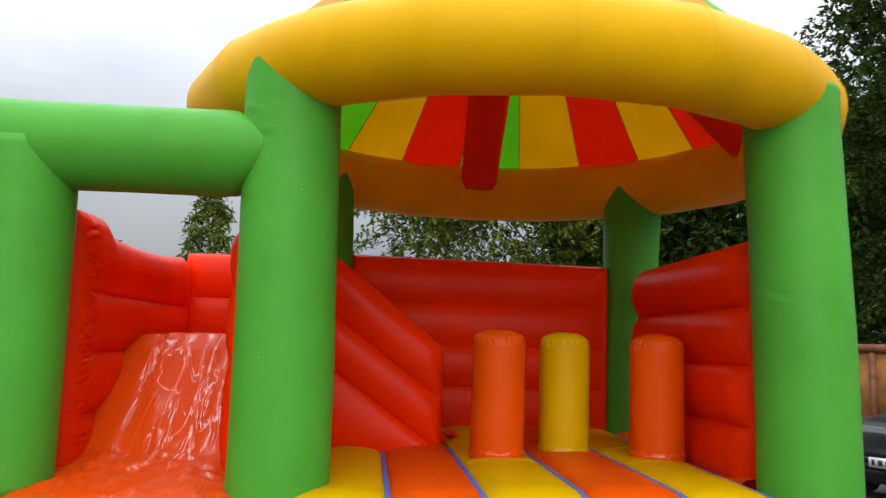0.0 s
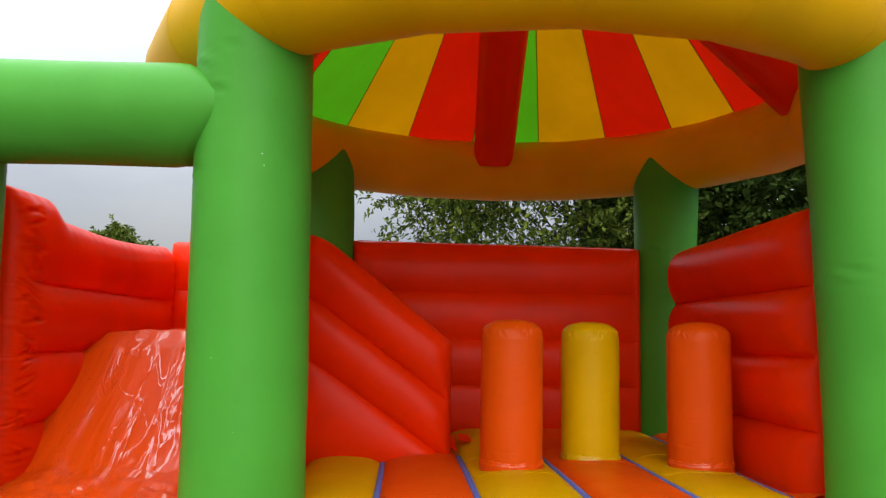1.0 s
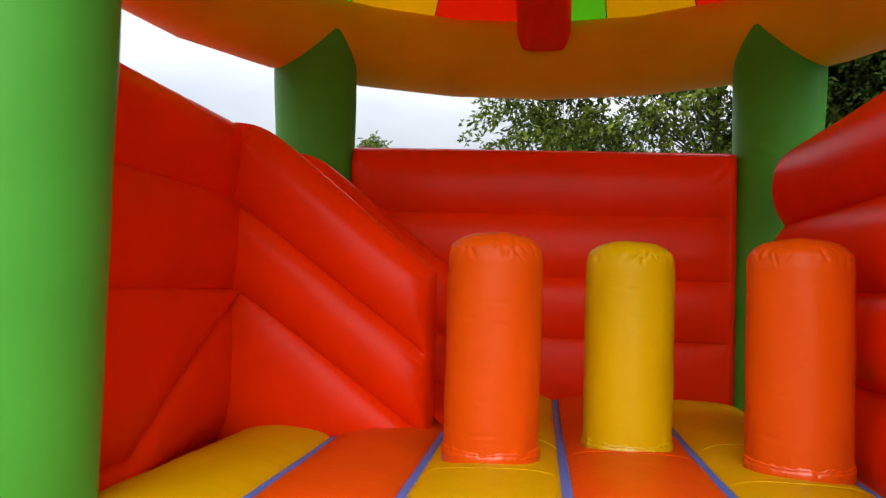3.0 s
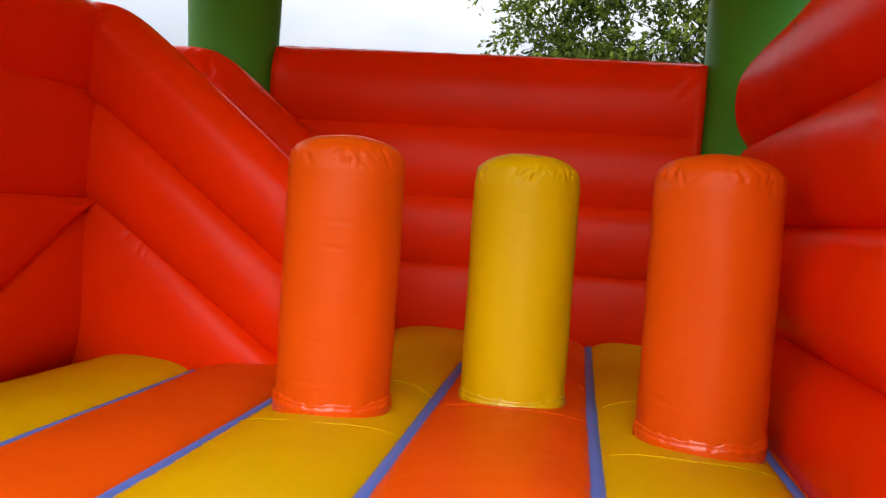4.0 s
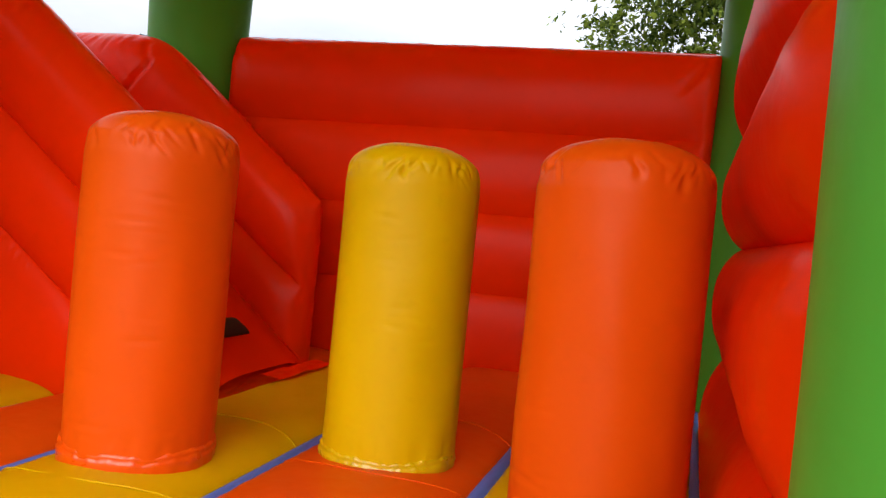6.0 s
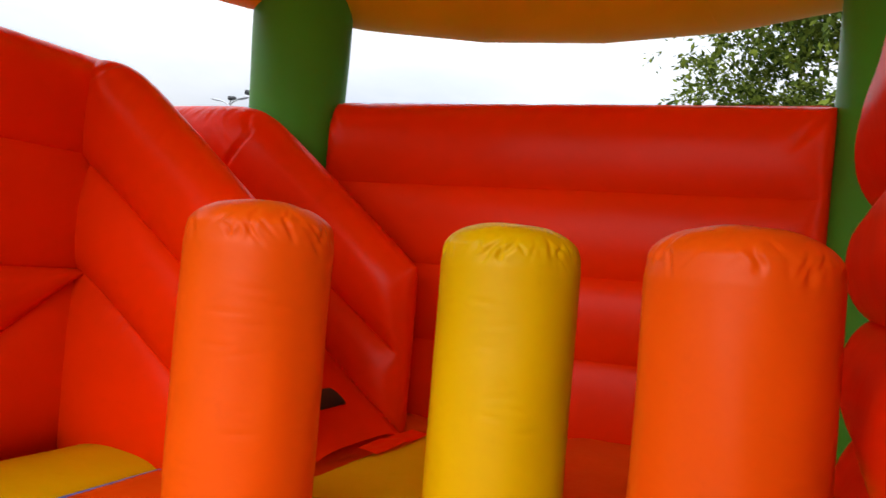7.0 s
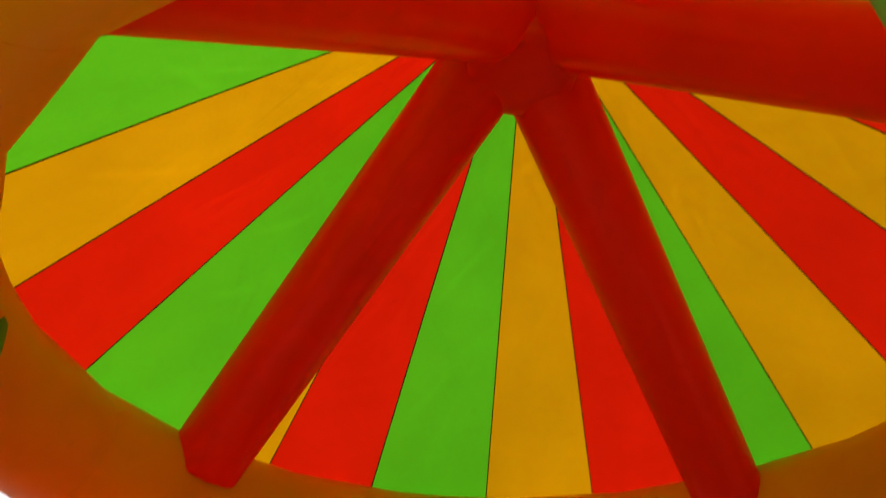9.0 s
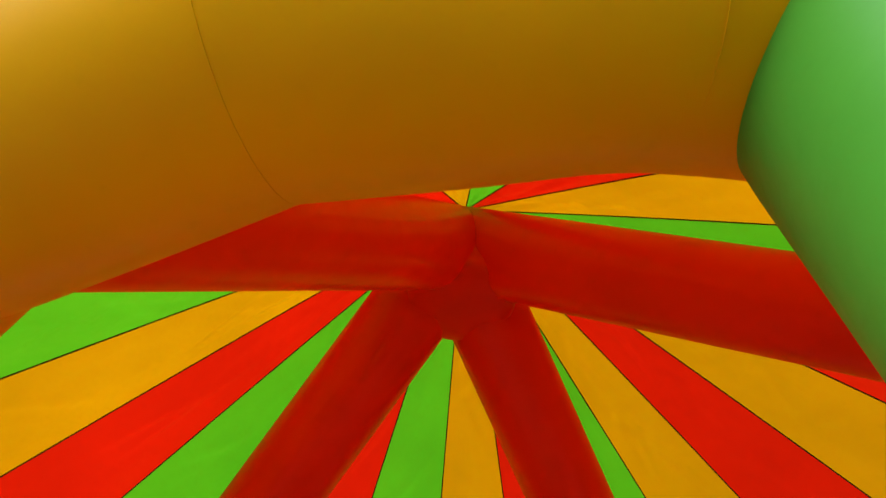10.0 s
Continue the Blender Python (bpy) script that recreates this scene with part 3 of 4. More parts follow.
def slide():
    x0, x1 = -3.03, -1.90

    def prof(v):
        pts = [(6.95, 1.60), (6.35, 1.585), (6.08, 1.47), (5.25, 0.78), (4.95, 0.70), (4.14, 0.66), (4.08, 0.45)]
        k = v * (len(pts) - 1)
        i = min(int(k), len(pts) - 2)
        f = k - i
        f = f * f * (3 - 2 * f) * 0.35 + f * 0.65
        return (pts[i][0] * (1 - f) + pts[i + 1][0] * f, pts[i][1] * (1 - f) + pts[i + 1][1] * f)

    def at(u, v):
        y, z = prof(v)
        w = max(0.0, min(1.0, (5.15 - y) / 0.3))
        x = x0 - 0.10 * w + (x1 + 0.14 * w - x0 + 0.10 * w) * u
        s = 2 * u - 1
        z += 0.05 * (1 - s ** 4) + 0.020 * noise.noise((x * 5.0, y * 1.5, 3)) + 0.010 * noise.noise((x * 13, y * 3, 8)) + (0.022 if y < 5.5 else 0.0) * min(1.0, (5.5 - y) / 0.3) * noise.noise((x * 7 + y * 4, y * 9, 5))
        return (x, y, z)
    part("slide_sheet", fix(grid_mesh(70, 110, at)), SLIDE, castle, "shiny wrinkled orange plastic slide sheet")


def arch():
    """The left pillar and the cross beam over the slide's mouth."""
    px, py, r, bz, br = -3.25, 4.70, 0.30, 2.788, 0.284
    prof = [(r * (1.03 - 0.044 * min(1.0, max(0.0, (i - 12) / 28)) ** 2), FLOOR - 0.06 + (bz - FLOOR + 0.06) * i / 40) for i in range(41)]
    prof = [(0.01, FLOOR - 0.06)] + prof + [(0.01, bz + 0.005)]

    def fold(a, rr, z):
        """Small gathers where the pillar is mitred into the beam."""
        near = math.exp(-((z - bz + 0.30) / 0.05) ** 2) * max(0.0, math.cos(a + 0.7)) ** 2
        return rr - 0.006 * near * (0.5 + 0.5 * math.cos(z * 160 + a * 9)), z
    part("pillar", turned(prof, 72, (px, py, 0), fold), GREEN, castle, "smooth green vinyl pillar")
    x0, x1, fx, fr = px - 0.30, -1.50, -1.604, 0.305

    def beam(u, v):
        """The tube is drawn in along the seam where it is sewn to the pillar, with folds at the top and the bottom of it."""
        a = 2 * math.pi * u
        x = x0 + (x1 - x0) * (v * 1.12 - 0.06)
        x = min(max(x, x0), x1)
        end = min(1.0, max(0.02, (v * 1.12) / 0.06)) if v < 0.06 else 1.0
        rad = br * (1 + 0.03 * max(0.0, 1 - (x - x0) / 0.35)) - 0.006 * math.sin(math.pi * v)
        seam = fx - math.sqrt(max(0.0, fr * fr - (rad * math.cos(a)) ** 2))
        d = x - seam
        tuck = 0.35 + 0.65 * abs(math.sin(a))
        rad -= 0.026 * tuck * math.exp(-(d / 0.035) ** 2)
        rad -= 0.010 * abs(math.sin(a)) ** 2 * math.exp(-((d + 0.075) / 0.030) ** 2) * (0.6 + 0.4 * math.sin(a * 5 + 1))
        rad += 0.004 * noise.noise((x * 3, math.cos(a) * 1.5, math.sin(a) * 1.5))
        return (x, py + rad * end * math.cos(a), bz + rad * end * math.sin(a))
    part("cross_beam", fix(grid_mesh(72, 150, beam, wrap_u=True)), GREEN, castle, "green tube over the mouth of the slide")


def roof():
    SEG = 20

    def ring(u, v):
        a, b = 2 * math.pi * u, 2 * math.pi * v
        calm = 1.0
        for c in PILLARS.values():
            da = (a - math.atan2(c[0] - RC.x, c[1] - RC.y) + math.pi) % (2 * math.pi) - math.pi
            calm *= 1 - math.exp(-(da / 0.2) ** 4)
        turn = ((a * SEG / (2 * math.pi)) % 1.0 - 0.5) * 2 * math.pi / SEG
        facet = 1.0 + (math.cos(math.pi / SEG) / math.cos(turn) - 1.0) * calm + 0.004 * calm
        r = RR * facet + RA * math.cos(b)
        return (RC.x + r * math.sin(a), RC.y + r * math.cos(a), RZ + RA * math.sin(b))
    ring_ob = part("roof_ring", fix(grid_mesh(240, 64, ring, True, True)), RING_YELLOW, castle, "fat yellow inflated ring under the roof")
    for k in range(SEG):
        a = 2 * math.pi * k / SEG
        pts = []
        for j in range(41):
            b = 2 * math.pi * j / 40
            r = RR * 1.004 + (RA + 0.0005) * math.cos(b)
            pts.append((RC.x + r * math.sin(a), RC.y + r * math.cos(a), RZ + (RA + 0.0005) * math.sin(b)))
        part("weld_seam", tube(pts, [0.0014] * len(pts), 5, False), RING_YELLOW, ring_ob)
    cols = {"R": ROOF_RED, "Y": ROOF_YELLOW, "G": ROOF_GREEN}
    # clockwise from the panel just right of the rib over the back wall
    order = "GYRYRGYRGYRYGYRGYRGYR"
    N, first = 21, -5.5
    apex = RC + Vector((0.08, 0.01, APEX_Z))
    rim, rz = RR - 0.01, RZ + RA * 0.96
    # the panels are not cut quite alike
    shift = {18: -1.7, 17: -1.7, 15: -1.0, 14: -1.0}
    for k in range(N):
        a0, a1 = (radians(first + 360 / N * j + shift.get(j, 0.0)) for j in (k, k + 1))

        rng = random.Random(k + 40)
        folds = [(rng.uniform(0.1, 0.9), rng.uniform(0.05, 0.7), rng.uniform(-1.2, 1.2), rng.uniform(0.10, 0.38), rng.uniform(0.010, 0.026)) for i in range(8)]

        def at(u, v, a0=a0, a1=a1, k=k, folds=folds):
            a = a0 + (a1 - a0) * u
            p0 = Vector((RC.x + rim * math.sin(a0), RC.y + rim * math.cos(a0), rz))
            p1 = Vector((RC.x + rim * math.sin(a1), RC.y + rim * math.cos(a1), rz))
            e = p0.lerp(p1, u)
            p = e.lerp(apex, v * 0.996)
            p.z += 0.02 * math.sin(math.pi * v) - 0.03 * math.sin(math.pi * u) * (1 - v)
            p.z += (0.006 * math.sin(u * 5 + v * 13 + k * 2.1) + 0.004 * math.sin(u * 11 - v * 23 + k * 3.3) + 0.003 * math.sin(u * 17 + v * 37 + k)) * math.sin(math.pi * u)
            for fu, fv, tilt, reach, deep in folds:
                x, y = (u - fu) * 0.7 * (1 - v), (v - fv) * 2.9
                c, s_ = math.cos(tilt), math.sin(tilt)
                along, off = x * s_ + y * c, (x * c - y * s_) / 0.028
                if abs(off) < 3:
                    p.z += deep * off * math.exp(-off * off - (along / reach) ** 2) * math.sin(math.pi * u)
            return p
        part("roof_panel", grid_mesh(28, 90, at), cols[order[k]], castle, {"R": "red", "Y": "yellow", "G": "green"}[order[k]] + " translucent roof cloth panel")
        p0 = Vector((RC.x + rim * math.sin(a0), RC.y + rim * math.cos(a0), rz))
        pts = [p0.lerp(apex, i / 24) + Vector((0, 0, 0.02 * math.sin(math.pi * i / 24) - 0.004)) for i in range(25)]
        part("roof_seam", tube(pts, [0.0036] * 25, 6), SEAM_DARK, castle)
    hub = Vector((RC.x + 0.0, RC.y - 0.01, HUB_Z + 0.12))
    prof = [(0.0002, -0.47), (0.20, -0.468), (0.265, -0.458), (0.29, -0.435), (0.302, -0.40), (0.308, -0.28), (0.308, -0.17), (0.30, 0.0), (0.25, 0.10), (0.19, 0.18), (0.1, 0.22), (0.01, 0.23)]
    part("roof_hub", turned(prof, 48, hub), RED, castle, "round red inflated hub under the roof peak")
    for deg, end_z in ((-0.5, 3.35), (90, 3.45), (180, 3.46), (270, 3.35)):
        a = radians(deg)
        d = Vector((math.sin(a), math.cos(a), 0))
        e0 = hub + d * 0.05
        e1 = RC + d * 2.30 + Vector((0, 0, end_z))
        pts = [e0.lerp(e1, i / 30) for i in range(31)]
        rad = [0.25 - 0.045 * i / 30 for i in range(31)]
        rib = tube(pts, rad, 36)
        for v in rib.verts:
            v.co.z = max(v.co.z, 3.39)
        part("roof_rib", rib, RED, castle, "red inflated roof rib")


def floor_welds():
    """Fine weld lines that run in an arc across a strip before each post."""
    for cx, cy, r, k, mat in ((-0.08, 5.98, 0.50, 2, YELLOW), (0.53, 6.42, 0.50, 3, ORANGE), (1.13, 6.05, 0.52, 4, YELLOW)):
        for back in (0.0, 0.62):
            pts = []
            a, b = seam_x(k, cy - r), seam_x(k + 1, cy - r)
            for i in range(25):
                x = a + 0.03 + (b - a - 0.06) * i / 24
                y = cy - math.sqrt(max(0.0, r * r - (x - cx) ** 2))
                if back:
                    y = cy + back - 0.35 - (y - cy + r) * 0.8
                z = strip_z(k, min(1.0, max(0.0, (x - seam_x(k, y)) / (seam_x(k + 1, y) - seam_x(k, y)))))
                pts.append((x, y, z + 0.001))
            part("weld_line", tube(pts, [0.0026] * 25, 6), mat, castle)


def piping(p0, p1, wobble, seed):
    """The sewn raw edge along the top of a wall."""
    p0, p1 = Vector(p0), Vector(p1)
    n = 60
    pts = [p0.lerp(p1, i / n) + Vector((0, 0, wobble * noise.noise((i * 0.35, seed, 0)))) for i in range(n + 1)]
    part("edge_piping", tube(pts, [0.006 + 0.003 * noise.noise((i * 0.9, seed, 3)) for i in range(n + 1)], 6), RED, castle)


def scuffs():
    """Small white scuff marks on the front pillar beside the slide."""
    c = PILLARS["FL"]
    for deg, z, w in ((-70, 2.52, 0.006), (-68, 2.46, 0.005), (-112, 1.72, 0.006), (-111, 1.50, 0.005), (-110, 1.24, 0.006), (-88, 1.15, 0.005), (-92, 1.01, 0.005), (-75, 1.86, 0.004)):
        a = radians(deg)
        d = Vector((math.cos(a), math.sin(a), 0))
        p = pillar_axis(Vector((*c, 0)), Vector((*HEADS["FL"], 0)), z) + Vector((0, 0, z)) + d * 0.3105
        w *= 0.6
        side = Vector((-d.y, d.x, 0))
        part("scuff", pillow(p - side * w - Vector((0, 0, w * 0.6)), p + side * w - Vector((0, 0, w * 0.5)), p + side * w * 0.8 + Vector((0, 0, w * 0.7)), p - side * w * 0.9 + Vector((0, 0, w * 0.6)), 0.002, d, 4, 4, 4, 4, 0), SCUFF, castle)


base_body()
floor_strips()
for k in PILLARS:
    pillar(PILLARS[k], 0.308 if k[0] == "F" else 0.285, {"FL": ((-138, 3.02, 0.11), (-146, 2.46, 0.10), (-112, 2.86, 0.08), (-95, 3.10, 0.07)), "FR": ((-150, 1.98, 0.13),), "BL": ((-60, 2.9, 0.08),), "BR": ((-120, 2.5, 0.1),)}[k], HEADS.get(k))
posts()
walls()
stair_walls()
climb()
slide()
arch()
roof()
floor_welds()
piping((-1.33, 8.08, 2.535), (1.36, 8.08, 2.505), 0.004, 1)
piping((1.635, 5.0, 2.422), (1.635, 7.48, 2.422), 0.005, 2)
piping((-3.05, 8.08, 2.482), (-1.9, 8.08, 2.482), 0.004, 4)
scuffs()


# ---------------------------------------------------------------- trees
BARK = plain("bark", (0.05, 0.04, 0.03), 0.9, 0, 0.4, 14, 0.6)


def leaf_material(name, dark, light):
    m, n, l, p = material(name)
    geo = n.new("ShaderNodeNewGeometry")
    ramp = n.new("ShaderNodeValToRGB")
    ramp.color_ramp.elements[0].color = (*dark, 1)
    ramp.color_ramp.elements[1].color = (*light, 1)
    l.new(geo.outputs["Random Per Island"], ramp.inputs[0])
    l.new(ramp.outputs[0], p.inputs["Base Color"])
    p.inputs["Roughness"].default_value = 0.7
    p.inputs["Specular IOR Level"].default_value = 0.08
    tr = n.new("ShaderNodeBsdfTranslucent")
    l.new(ramp.outputs[0], tr.inputs["Color"])
    mx = n.new("ShaderNodeMixShader")
    mx.inputs[0].default_value = 0.22
    l.new(p.outputs[0], mx.inputs[1])
    l.new(tr.outputs[0], mx.inputs[2])
    l.new(mx.outputs[0], n["Material Output"].inputs["Surface"])
    return m


LEAF_MID = leaf_material("leaves_mid", (0.024, 0.050, 0.008), (0.175, 0.225, 0.028))
LEAF_DARK = leaf_material("leaves_dark", (0.016, 0.034, 0.005), (0.065, 0.105, 0.016))


def tree(base, height, spread, crown_low, seed, clumps, leaves, leaf, mat, label, narrow=0.0):
    """A trunk with forked limbs; twigs at their ends carry clusters of single leaves."""
    rng = np.random.default_rng(seed)
    root = tagged(new("tree"), label, "tree", group="trees round the yard")
    root.location = base
    bm = bmesh.new()

    def limb(pts, r0, r1):
        n = 7
        prev = None
        for i, p in enumerate(pts):
            f = i / (len(pts) - 1)
            r = r0 * (1 - f) + r1 * f
            ring_v = [bm.verts.new((p[0] + r * math.cos(2 * math.pi * k / n), p[1] + r * math.sin(2 * math.pi * k / n), p[2])) for k in range(n)]
            if prev:
                for k in range(n):
                    bm.faces.new((prev[k], prev[(k + 1) % n], ring_v[(k + 1) % n], ring_v[k]))
            prev = ring_v
    tr_pts = [np.array((0.25 * math.sin(i * 1.3 + seed), 0.25 * math.cos(i * 0.9 + seed) - 0.2, height * 0.88 * i / 9)) for i in range(10)]
    tr_pts[0][:2] = 0
    limb(tr_pts, 0.024 * height, 0.05)
    ends = []
    for k in range(clumps):
        f = rng.uniform(0.0, 1.0) ** 0.8
        z = crown_low + (height - crown_low) * f
        body = math.sqrt(max(0.02, 1 - (2 * f - 0.85) ** 2 / 1.45)) if not narrow else (1 - f) ** 0.7 * 0.9 + 0.1
        rad = spread * body * rng.uniform(0.35, 1.0) ** 0.6
        a = rng.uniform(0, 2 * math.pi)
        e = np.array((rad * math.cos(a), rad * math.sin(a), z + rng.normal(0, 0.02 * height)))
        ends.append(e)
        if k % 9 == 0:
            z0 = max(0.2 * height, min(z * 0.72, 0.8 * height))
            i = min(int(z0 / (height * 0.88) * 9), 8)
            s0 = tr_pts[i]
            mid = (s0 + e) / 2 + np.array((0, 0, 0.05 * height))
            limb([s0, (s0 * 2 + mid) / 3, mid, (mid + e) / 2 + np.array((0, 0, 0.15)), e], 0.0042 * height, 0.010)
    obj("trunk", bm, BARK, root)
    per = leaves // clumps
    size = spread * 0.17
    # sprays of leaves on drooping twigs: a few twigs to a clump, leaves packed towards the twig's end
    twigs = 9
    cen = np.repeat(np.array(ends), per, axis=0)
    tw = rng.normal(0, 1, (clumps, twigs, 3)) * np.array((1, 1, 0.55))
    tw /= np.linalg.norm(tw, axis=2, keepdims=True)
    tw *= rng.uniform(0.7, 1.9, (clumps, twigs, 1))
    which = rng.integers(0, twigs, len(cen))
    idx = np.repeat(np.arange(clumps), per)
    along = rng.uniform(0.0, 1.0, len(cen))[:, None] ** 0.7
    pos = cen + tw[idx, which] * along * size + rng.normal(0, 0.05, (len(cen), 3)) * size * np.array((1, 1, 0.7))
    pos[:, 2] -= 0.55 * along[:, 0] ** 2 * size
    d = tw[idx, which] * 0.6 + rng.normal(0, 0.65, (len(cen), 3)) + np.array((0, 0, -0.45))
    d /= np.linalg.norm(d, axis=1, keepdims=True)
    w = np.cross(d, rng.normal(0, 0.5, (len(cen), 3)) + np.array((0, 0, 1.0)))
    w /= np.linalg.norm(w, axis=1, keepdims=True) + 1e-9
    L = (leaf * rng.uniform(0.6, 1.25, len(cen)))[:, None]
    quad = np.stack([pos, pos + d * L * 0.45 + w * L * 0.24, pos + d * L, pos + d * L * 0.45 - w * L * 0.24], axis=1).reshape(-1, 3)
    me = bpy.data.meshes.new("crown")
    me.from_pydata(quad.tolist(), [], np.arange(len(quad)).reshape(-1, 4).tolist())
    me.materials.append(mat)
    crown = new("crown", me)
    crown.parent = root
    return root


tree((5.4, 31.0, 0), 14.8, 8.0, 3.0, 3, 420, 105000, 0.235, LEAF_MID, "tall broadleaf tree with loose drooping green foliage")
tree((12.6, 29.0, 0), 11.0, 7.4, 2.0, 5, 420, 90000, 0.28, LEAF_DARK, "tall dense dark green broadleaf tree")
tree((14.2, 16.6, 0), 15.5, 5.0, 1.2, 8, 440, 130000, 0.17, LEAF_DARK, "large dark green tree behind the parked car")
tree((-26.0, 108.0, 0), 21.7, 5.6, 4.0, 13, 150, 9000, 0.55, LEAF_MID, "upright tree far beyond the castle", narrow=1.0)
tree((-36.5, 92.0, 0), 13.6, 5.0, 3.0, 21, 150, 14000, 0.5, LEAF_MID, "wide bushy tree far beyond the slide")
tree((24.0, 34.0, 0), 14.0, 7.0, 2.0, 31, 260, 45000, 0.27, LEAF_DARK, "tall dense dark green broadleaf tree")

# ---------------------------------------------------------------- street lamp
DARK_METAL = plain("dark_metal", (0.03, 0.032, 0.035), 0.5, 0.3)


LAMP_GREY = plain("lamp_grey", (0.30, 0.31, 0.33), 0.5, 0.2)


def street_lamp(at, h):
    root = tagged(new("street_lamp"), "grey double-armed street lamp on a tall pole", "street lamp")
    root.location = at
    part("pole", tube([(0, 0, h * i / 8) for i in range(9)], [0.11 - 0.005 * i for i in range(9)], 12), LAMP_GREY, root)
    for sgn in (-1, 1):
        tip = Vector((sgn * 0.62, sgn * -0.12, h + 0.20))
        arm = part("arm", tube([Vector((0, 0, h - 0.08)).lerp(tip, f) + Vector((0, 0, 0.05 * math.sin(math.pi * f))) for f in np.linspace(0, 1, 8)], [0.035] * 8, 10), LAMP_GREY, root)
        end = tip + Vector((sgn * 0.58, 0, 0.10))
        part("lamp_head", pillow(tip + Vector((0, -0.11, 0)), end + Vector((0, -0.11, 0)), end + Vector((0, 0.11, 0)), tip + Vector((0, 0.11, 0)), 0.045, (0, 0, 1), 12, 8, 4, 3, 0), LAMP_GREY, arm)
    bracket = part("bracket", tube([(0, 0, h - 0.1), (0.05, 0, h + 0.1), (0.12, 0, h + 0.22)], [0.03] * 3, 8), LAMP_GREY, root)
    part("floodlight", box((-0.05, -0.12, h + 0.20), (0.35, 0.12, h + 0.38), 0.03), DARK_METAL, bracket, "small dark floodlight")
    return root


def floodlight_mast(at, h, turn):
    """A tall mast with two dark floodlights on short brackets."""
    root = tagged(new("floodlight_mast"), "tall steel mast carrying two dark floodlights", "floodlight", group="masts round the yard")
    root.matrix_world = pose(*at, 0, 0, turn)
    part("pole", tube([(0, 0, h * i / 8) for i in range(9)], [0.13 - 0.008 * i for i in range(9)], 12), DARK_METAL, root)
    for sgn in (-1, 1):
        bracket = part("bracket", tube([(0, 0, h - 0.5), (sgn * 0.25, -0.1, h - 0.25), (sgn * 0.55, -0.15, h)], [0.035] * 3, 8), DARK_METAL, root)
        m = pose(sgn * 0.72, -0.2, h + 0.08, 0, sgn * -8, sgn * 12)
        bm = box((-0.48, -0.22, -0.13), (0.48, 0.22, 0.13), 0.04)
        for v in bm.verts:
            if v.co.y < 0:
                v.co.z *= 1.25
            v.co = m @ v.co
        head = part("floodlight", bm, DARK_METAL, bracket)
        part("cooling_fin", box((sgn * 0.72 - 0.2, -0.05, h + 0.2), (sgn * 0.72 + 0.2, -0.02, h + 0.3), 0.01), DARK_METAL, bracket)
    return root


street_lamp((-24.6, 34.4, 0), 8.45)
floodlight_mast((-33.3, 48.0, 0), 12.0, 36)
floodlight_mast((-27.0, 14.5, 0), 12.9, 66)

# ---------------------------------------------------------------- container
RUST = plain("rusty_orange_paint", (0.26, 0.105, 0.02), 0.7, 0.1, 0.45, 3.0, 0.4)
RUST_DARK = plain("rust", (0.16, 0.06, 0.025), 0.85, 0.1, 0.5, 9.0, 0.5)
WHITE = plain("white_paint", (0.75, 0.74, 0.72), 0.5, 0, 0.08)
CONTAINER_AT = pose(8.9, 12.0, 0, 0, 0, -33)


def container():
    root = tagged(new("waste_container"), "rusty orange steel waste container with upright ribs", "container")
    root.matrix_world = CONTAINER_AT
    part("side_panel", box((-2.6, -1.0, 0.15), (2.6, -0.94, 1.75), 0.01), RUST, root)
    part("side_panel", box((-2.6, 0.94, 0.15), (2.6, 1.0, 1.75), 0.01), RUST, root)
    for x in (-2.6, 2.54):
        part("end_panel", box((x, -0.94, 0.15), (x + 0.06, 0.94, 1.75), 0.01), RUST, root)
    part("floor_plate", box((-2.54, -0.94, 0.15), (2.54, 0.94, 0.22), 0.01), RUST_DARK, root)
    for y in (-1.06, 0.96):
        part("top_rail", box((-2.68, y, 1.72), (2.68, y + 0.12, 1.86), 0.02), RUST_DARK, root)
    for i in range(8):
        x = -2.5 + 5.0 * i / 7
        part("rib", box((x - 0.045, -1.075, 0.12), (x + 0.045, -1.0, 1.72), 0.012), RUST_DARK, root)
    for x in (-1.7, 1.7):
        part("skid", box((x - 0.12, -0.9, 0.0), (x + 0.12, 0.9, 0.15), 0.02), RUST_DARK, root)
    part("sign", box((-2.38, -1.012, 1.05), (-2.02, -0.998, 1.5), 0.003), WHITE, root, "small white weathered sign")
    for i in range(4):
        part("sign_line", box((-2.34, -1.018, 1.12 + i * 0.09), (-2.12 + 0.03 * (i % 2), -1.012, 1.15 + i * 0.09), 0.0), DARK_METAL, root)


container()

# ---------------------------------------------------------------- parked car
PAINT = plain("black_car_paint", (0.007, 0.007, 0.009), 0.30, 0.0, 0.2, 4, 0.0)
GLASS = plain("dark_car_glass", (0.02, 0.025, 0.03), 0.06, 0.0, 0.1, 3, 0.0)
RUBBER = plain("tyre_rubber", (0.02, 0.02, 0.02), 0.85)
CHROME = plain("chrome", (0.7, 0.7, 0.72), 0.15, 1.0, 0.05, 5, 0.0)
LAMP_GLASS = plain("lamp_lens", (0.6, 0.62, 0.65), 0.1, 0.2, 0.2, 12, 0.05)


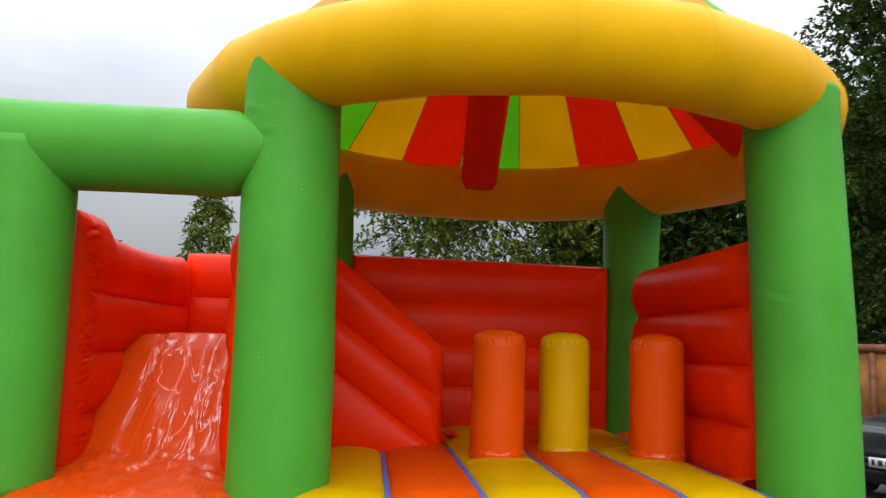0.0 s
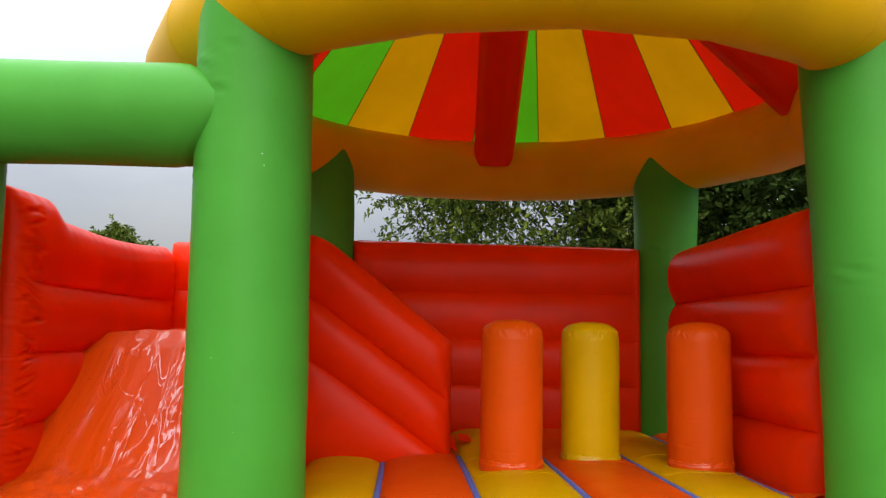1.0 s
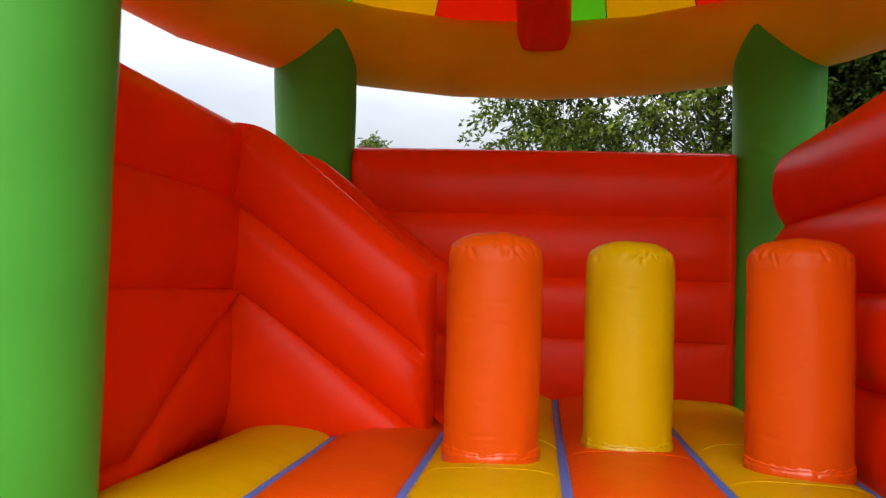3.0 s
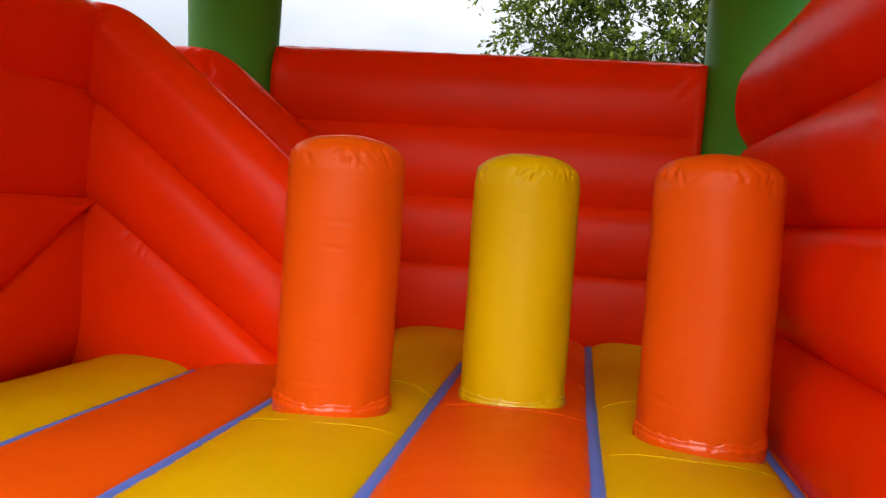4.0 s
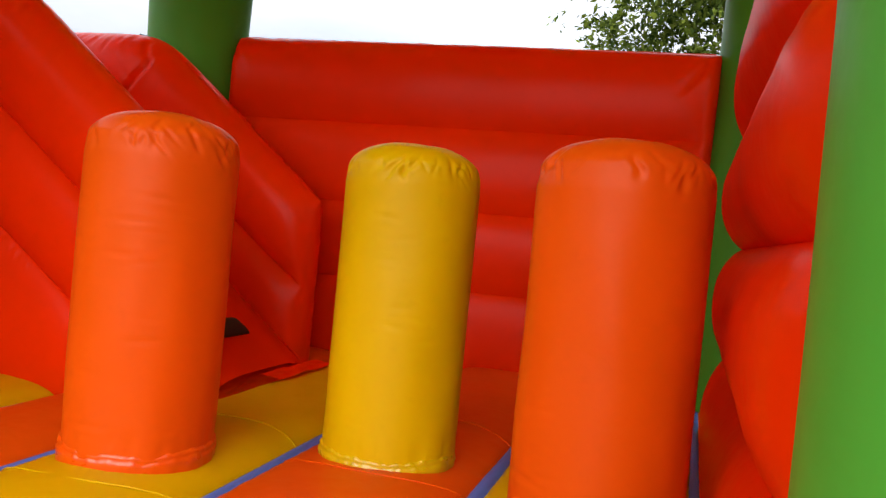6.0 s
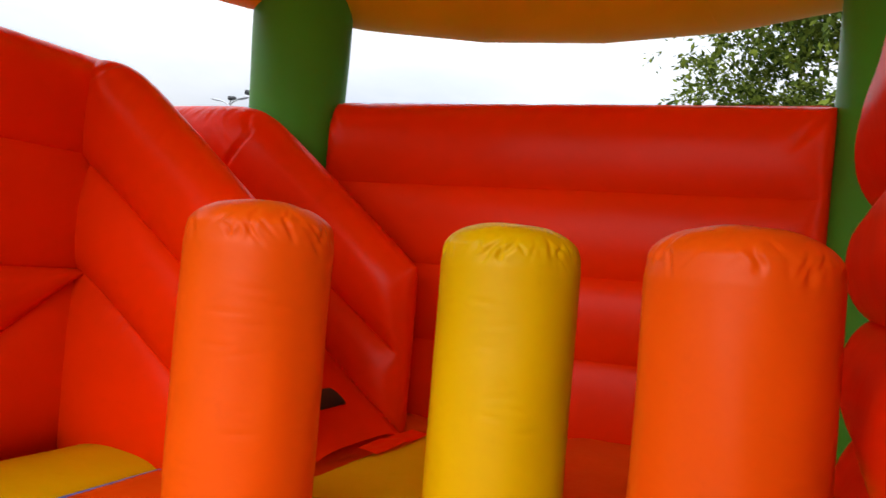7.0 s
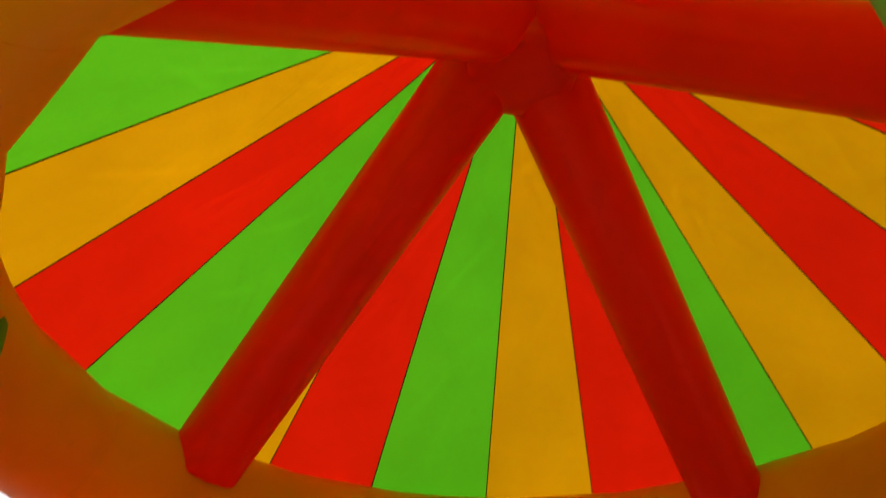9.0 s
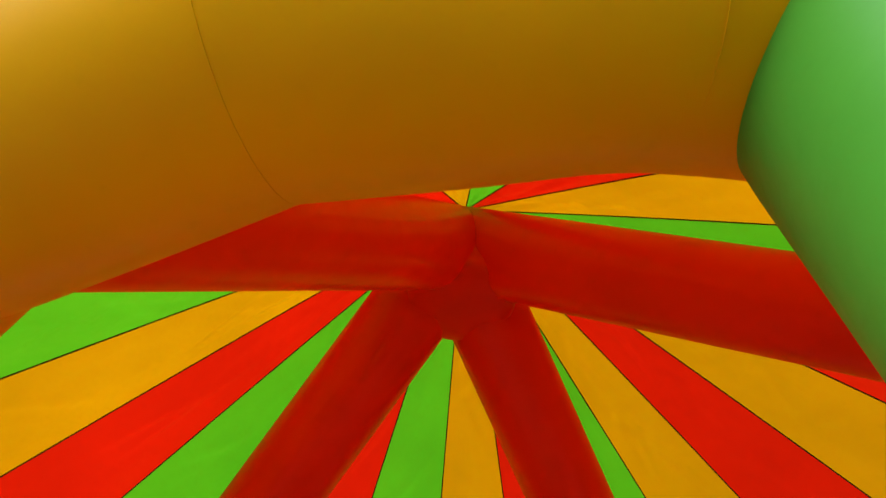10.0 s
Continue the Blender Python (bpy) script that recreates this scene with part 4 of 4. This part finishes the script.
def car():
    """A small black hatchback; its nose points to -y in its own axes."""
    root = tagged(new("car"), "black hatchback car parked nose towards the castle", "car")
    root.matrix_world = pose(6.36, 9.15, 0, 0, 0, -60)
    W = 0.86
    # nose to tail: y, lower z, shoulder z, half width
    sec = [(-2.02, 0.30, 0.80, 0.62), (-1.95, 0.24, 0.86, 0.74), (-1.75, 0.22, 0.91, 0.82), (-1.2, 0.20, 0.96, W), (-0.8, 0.20, 0.99, W),
           (0.0, 0.20, 1.0, W), (1.0, 0.20, 1.02, W), (1.6, 0.22, 1.02, 0.84), (1.95, 0.28, 0.98, 0.76), (2.02, 0.34, 0.90, 0.66)]

    def at(u, v):
        k = v * (len(sec) - 1)
        i = min(int(k), len(sec) - 2)
        f = k - i
        y, z0, z1, w = (sec[i][j] * (1 - f) + sec[i + 1][j] * f for j in range(4))
        a = 2 * math.pi * u
        c, s_ = math.cos(a), math.sin(a)
        x = w * math.copysign(abs(c) ** 0.35, c)
        z = (z0 + z1) / 2 + (z1 - z0) / 2 * math.copysign(abs(s_) ** 0.5, s_)
        return (x, y, z)
    bm = grid_mesh(48, 54, at, wrap_u=True)
    bmesh.ops.holes_fill(bm, edges=[e for e in bm.edges if e.is_boundary])
    body = part("body", fix(bm), PAINT, root, "glossy black car body")

    def cab(u, v):
        a = 2 * math.pi * u
        c, s_ = math.cos(a), math.sin(a)
        w = 0.78 - 0.20 * v
        y0, y1 = -0.95 + 0.85 * v, 1.85 - 0.35 * v
        x = w * math.copysign(abs(c) ** 0.4, c)
        y = (y0 + y1) / 2 + (y1 - y0) / 2 * math.copysign(abs(s_) ** 0.4, s_)
        return (x, y, 0.94 + 0.46 * v)
    part("cabin_glass", fix(grid_mesh(48, 10, cab, wrap_u=True)), GLASS, root, "dark tinted car windows")

    def roof_top(u, v):
        x = (u * 2 - 1) * 0.60
        y = -0.12 + v * 1.64
        return (x, y, 1.395 + 0.05 * (1 - (x / 0.6) ** 2) * math.sin(math.pi * (0.1 + 0.8 * v)))
    part("car_roof", fix(grid_mesh(14, 14, roof_top)), PAINT, root)
    for x in (-0.78, 0.78):
        for y in (-1.25, 1.3):
            wheel = part("wheel", tube([(x - 0.1, y, 0.31), (x - 0.06, y, 0.31), (x + 0.06, y, 0.31), (x + 0.1, y, 0.31)], [0.28, 0.31, 0.31, 0.28], 32), RUBBER, root)
            part("rim", tube([(x - 0.112, y, 0.31), (x + 0.112, y, 0.31)], [0.19, 0.19], 24), CHROME, wheel)
    part("grille", pillow((-0.36, -2.0, 0.55), (0.36, -2.0, 0.55), (0.42, -1.985, 0.66), (-0.42, -1.985, 0.66), 0.03, (0, -1, 0), 14, 8, 8, 8, 0), DARK_METAL, root)
    for k in range(3):
        part("bumper_slat", box((-0.5, -2.06 + 0.01 * k, 0.50 - 0.07 * k), (0.5, -2.0, 0.53 - 0.07 * k), 0.008), DARK_METAL, root)
    for x in (-0.58, 0.58):
        part("headlight", pillow((x - 0.16, -1.99, 0.66), (x + 0.16, -1.99, 0.66), (x + 0.17, -1.92, 0.82), (x - 0.17, -1.92, 0.82), 0.04, (0, -1, 0.3), 14, 10, 4, 4, 0), LAMP_GLASS, root, "clear headlight")
    emblem = part("emblem", box((-0.085, -2.035, 0.70), (0.085, -2.015, 0.82), 0.012), WHITE, root, "white square badge")
    part("badge_mark", box((-0.055, -2.042, 0.722), (0.055, -2.034, 0.798), 0.004), DARK_METAL, emblem)
    plate = part("number_plate", box((-0.26, -2.085, 0.43), (0.26, -2.07, 0.54), 0.004), WHITE, root, "white number plate with dark bars")
    for x, w in ((-0.21, 0.03), (-0.13, 0.05), (-0.05, 0.05), (0.05, 0.03), (0.12, 0.03), (0.19, 0.03)):
        part("plate_bar", box((x - w / 2, -2.09, 0.455), (x + w / 2, -2.084, 0.515), 0.0), DARK_METAL, plate)


car()
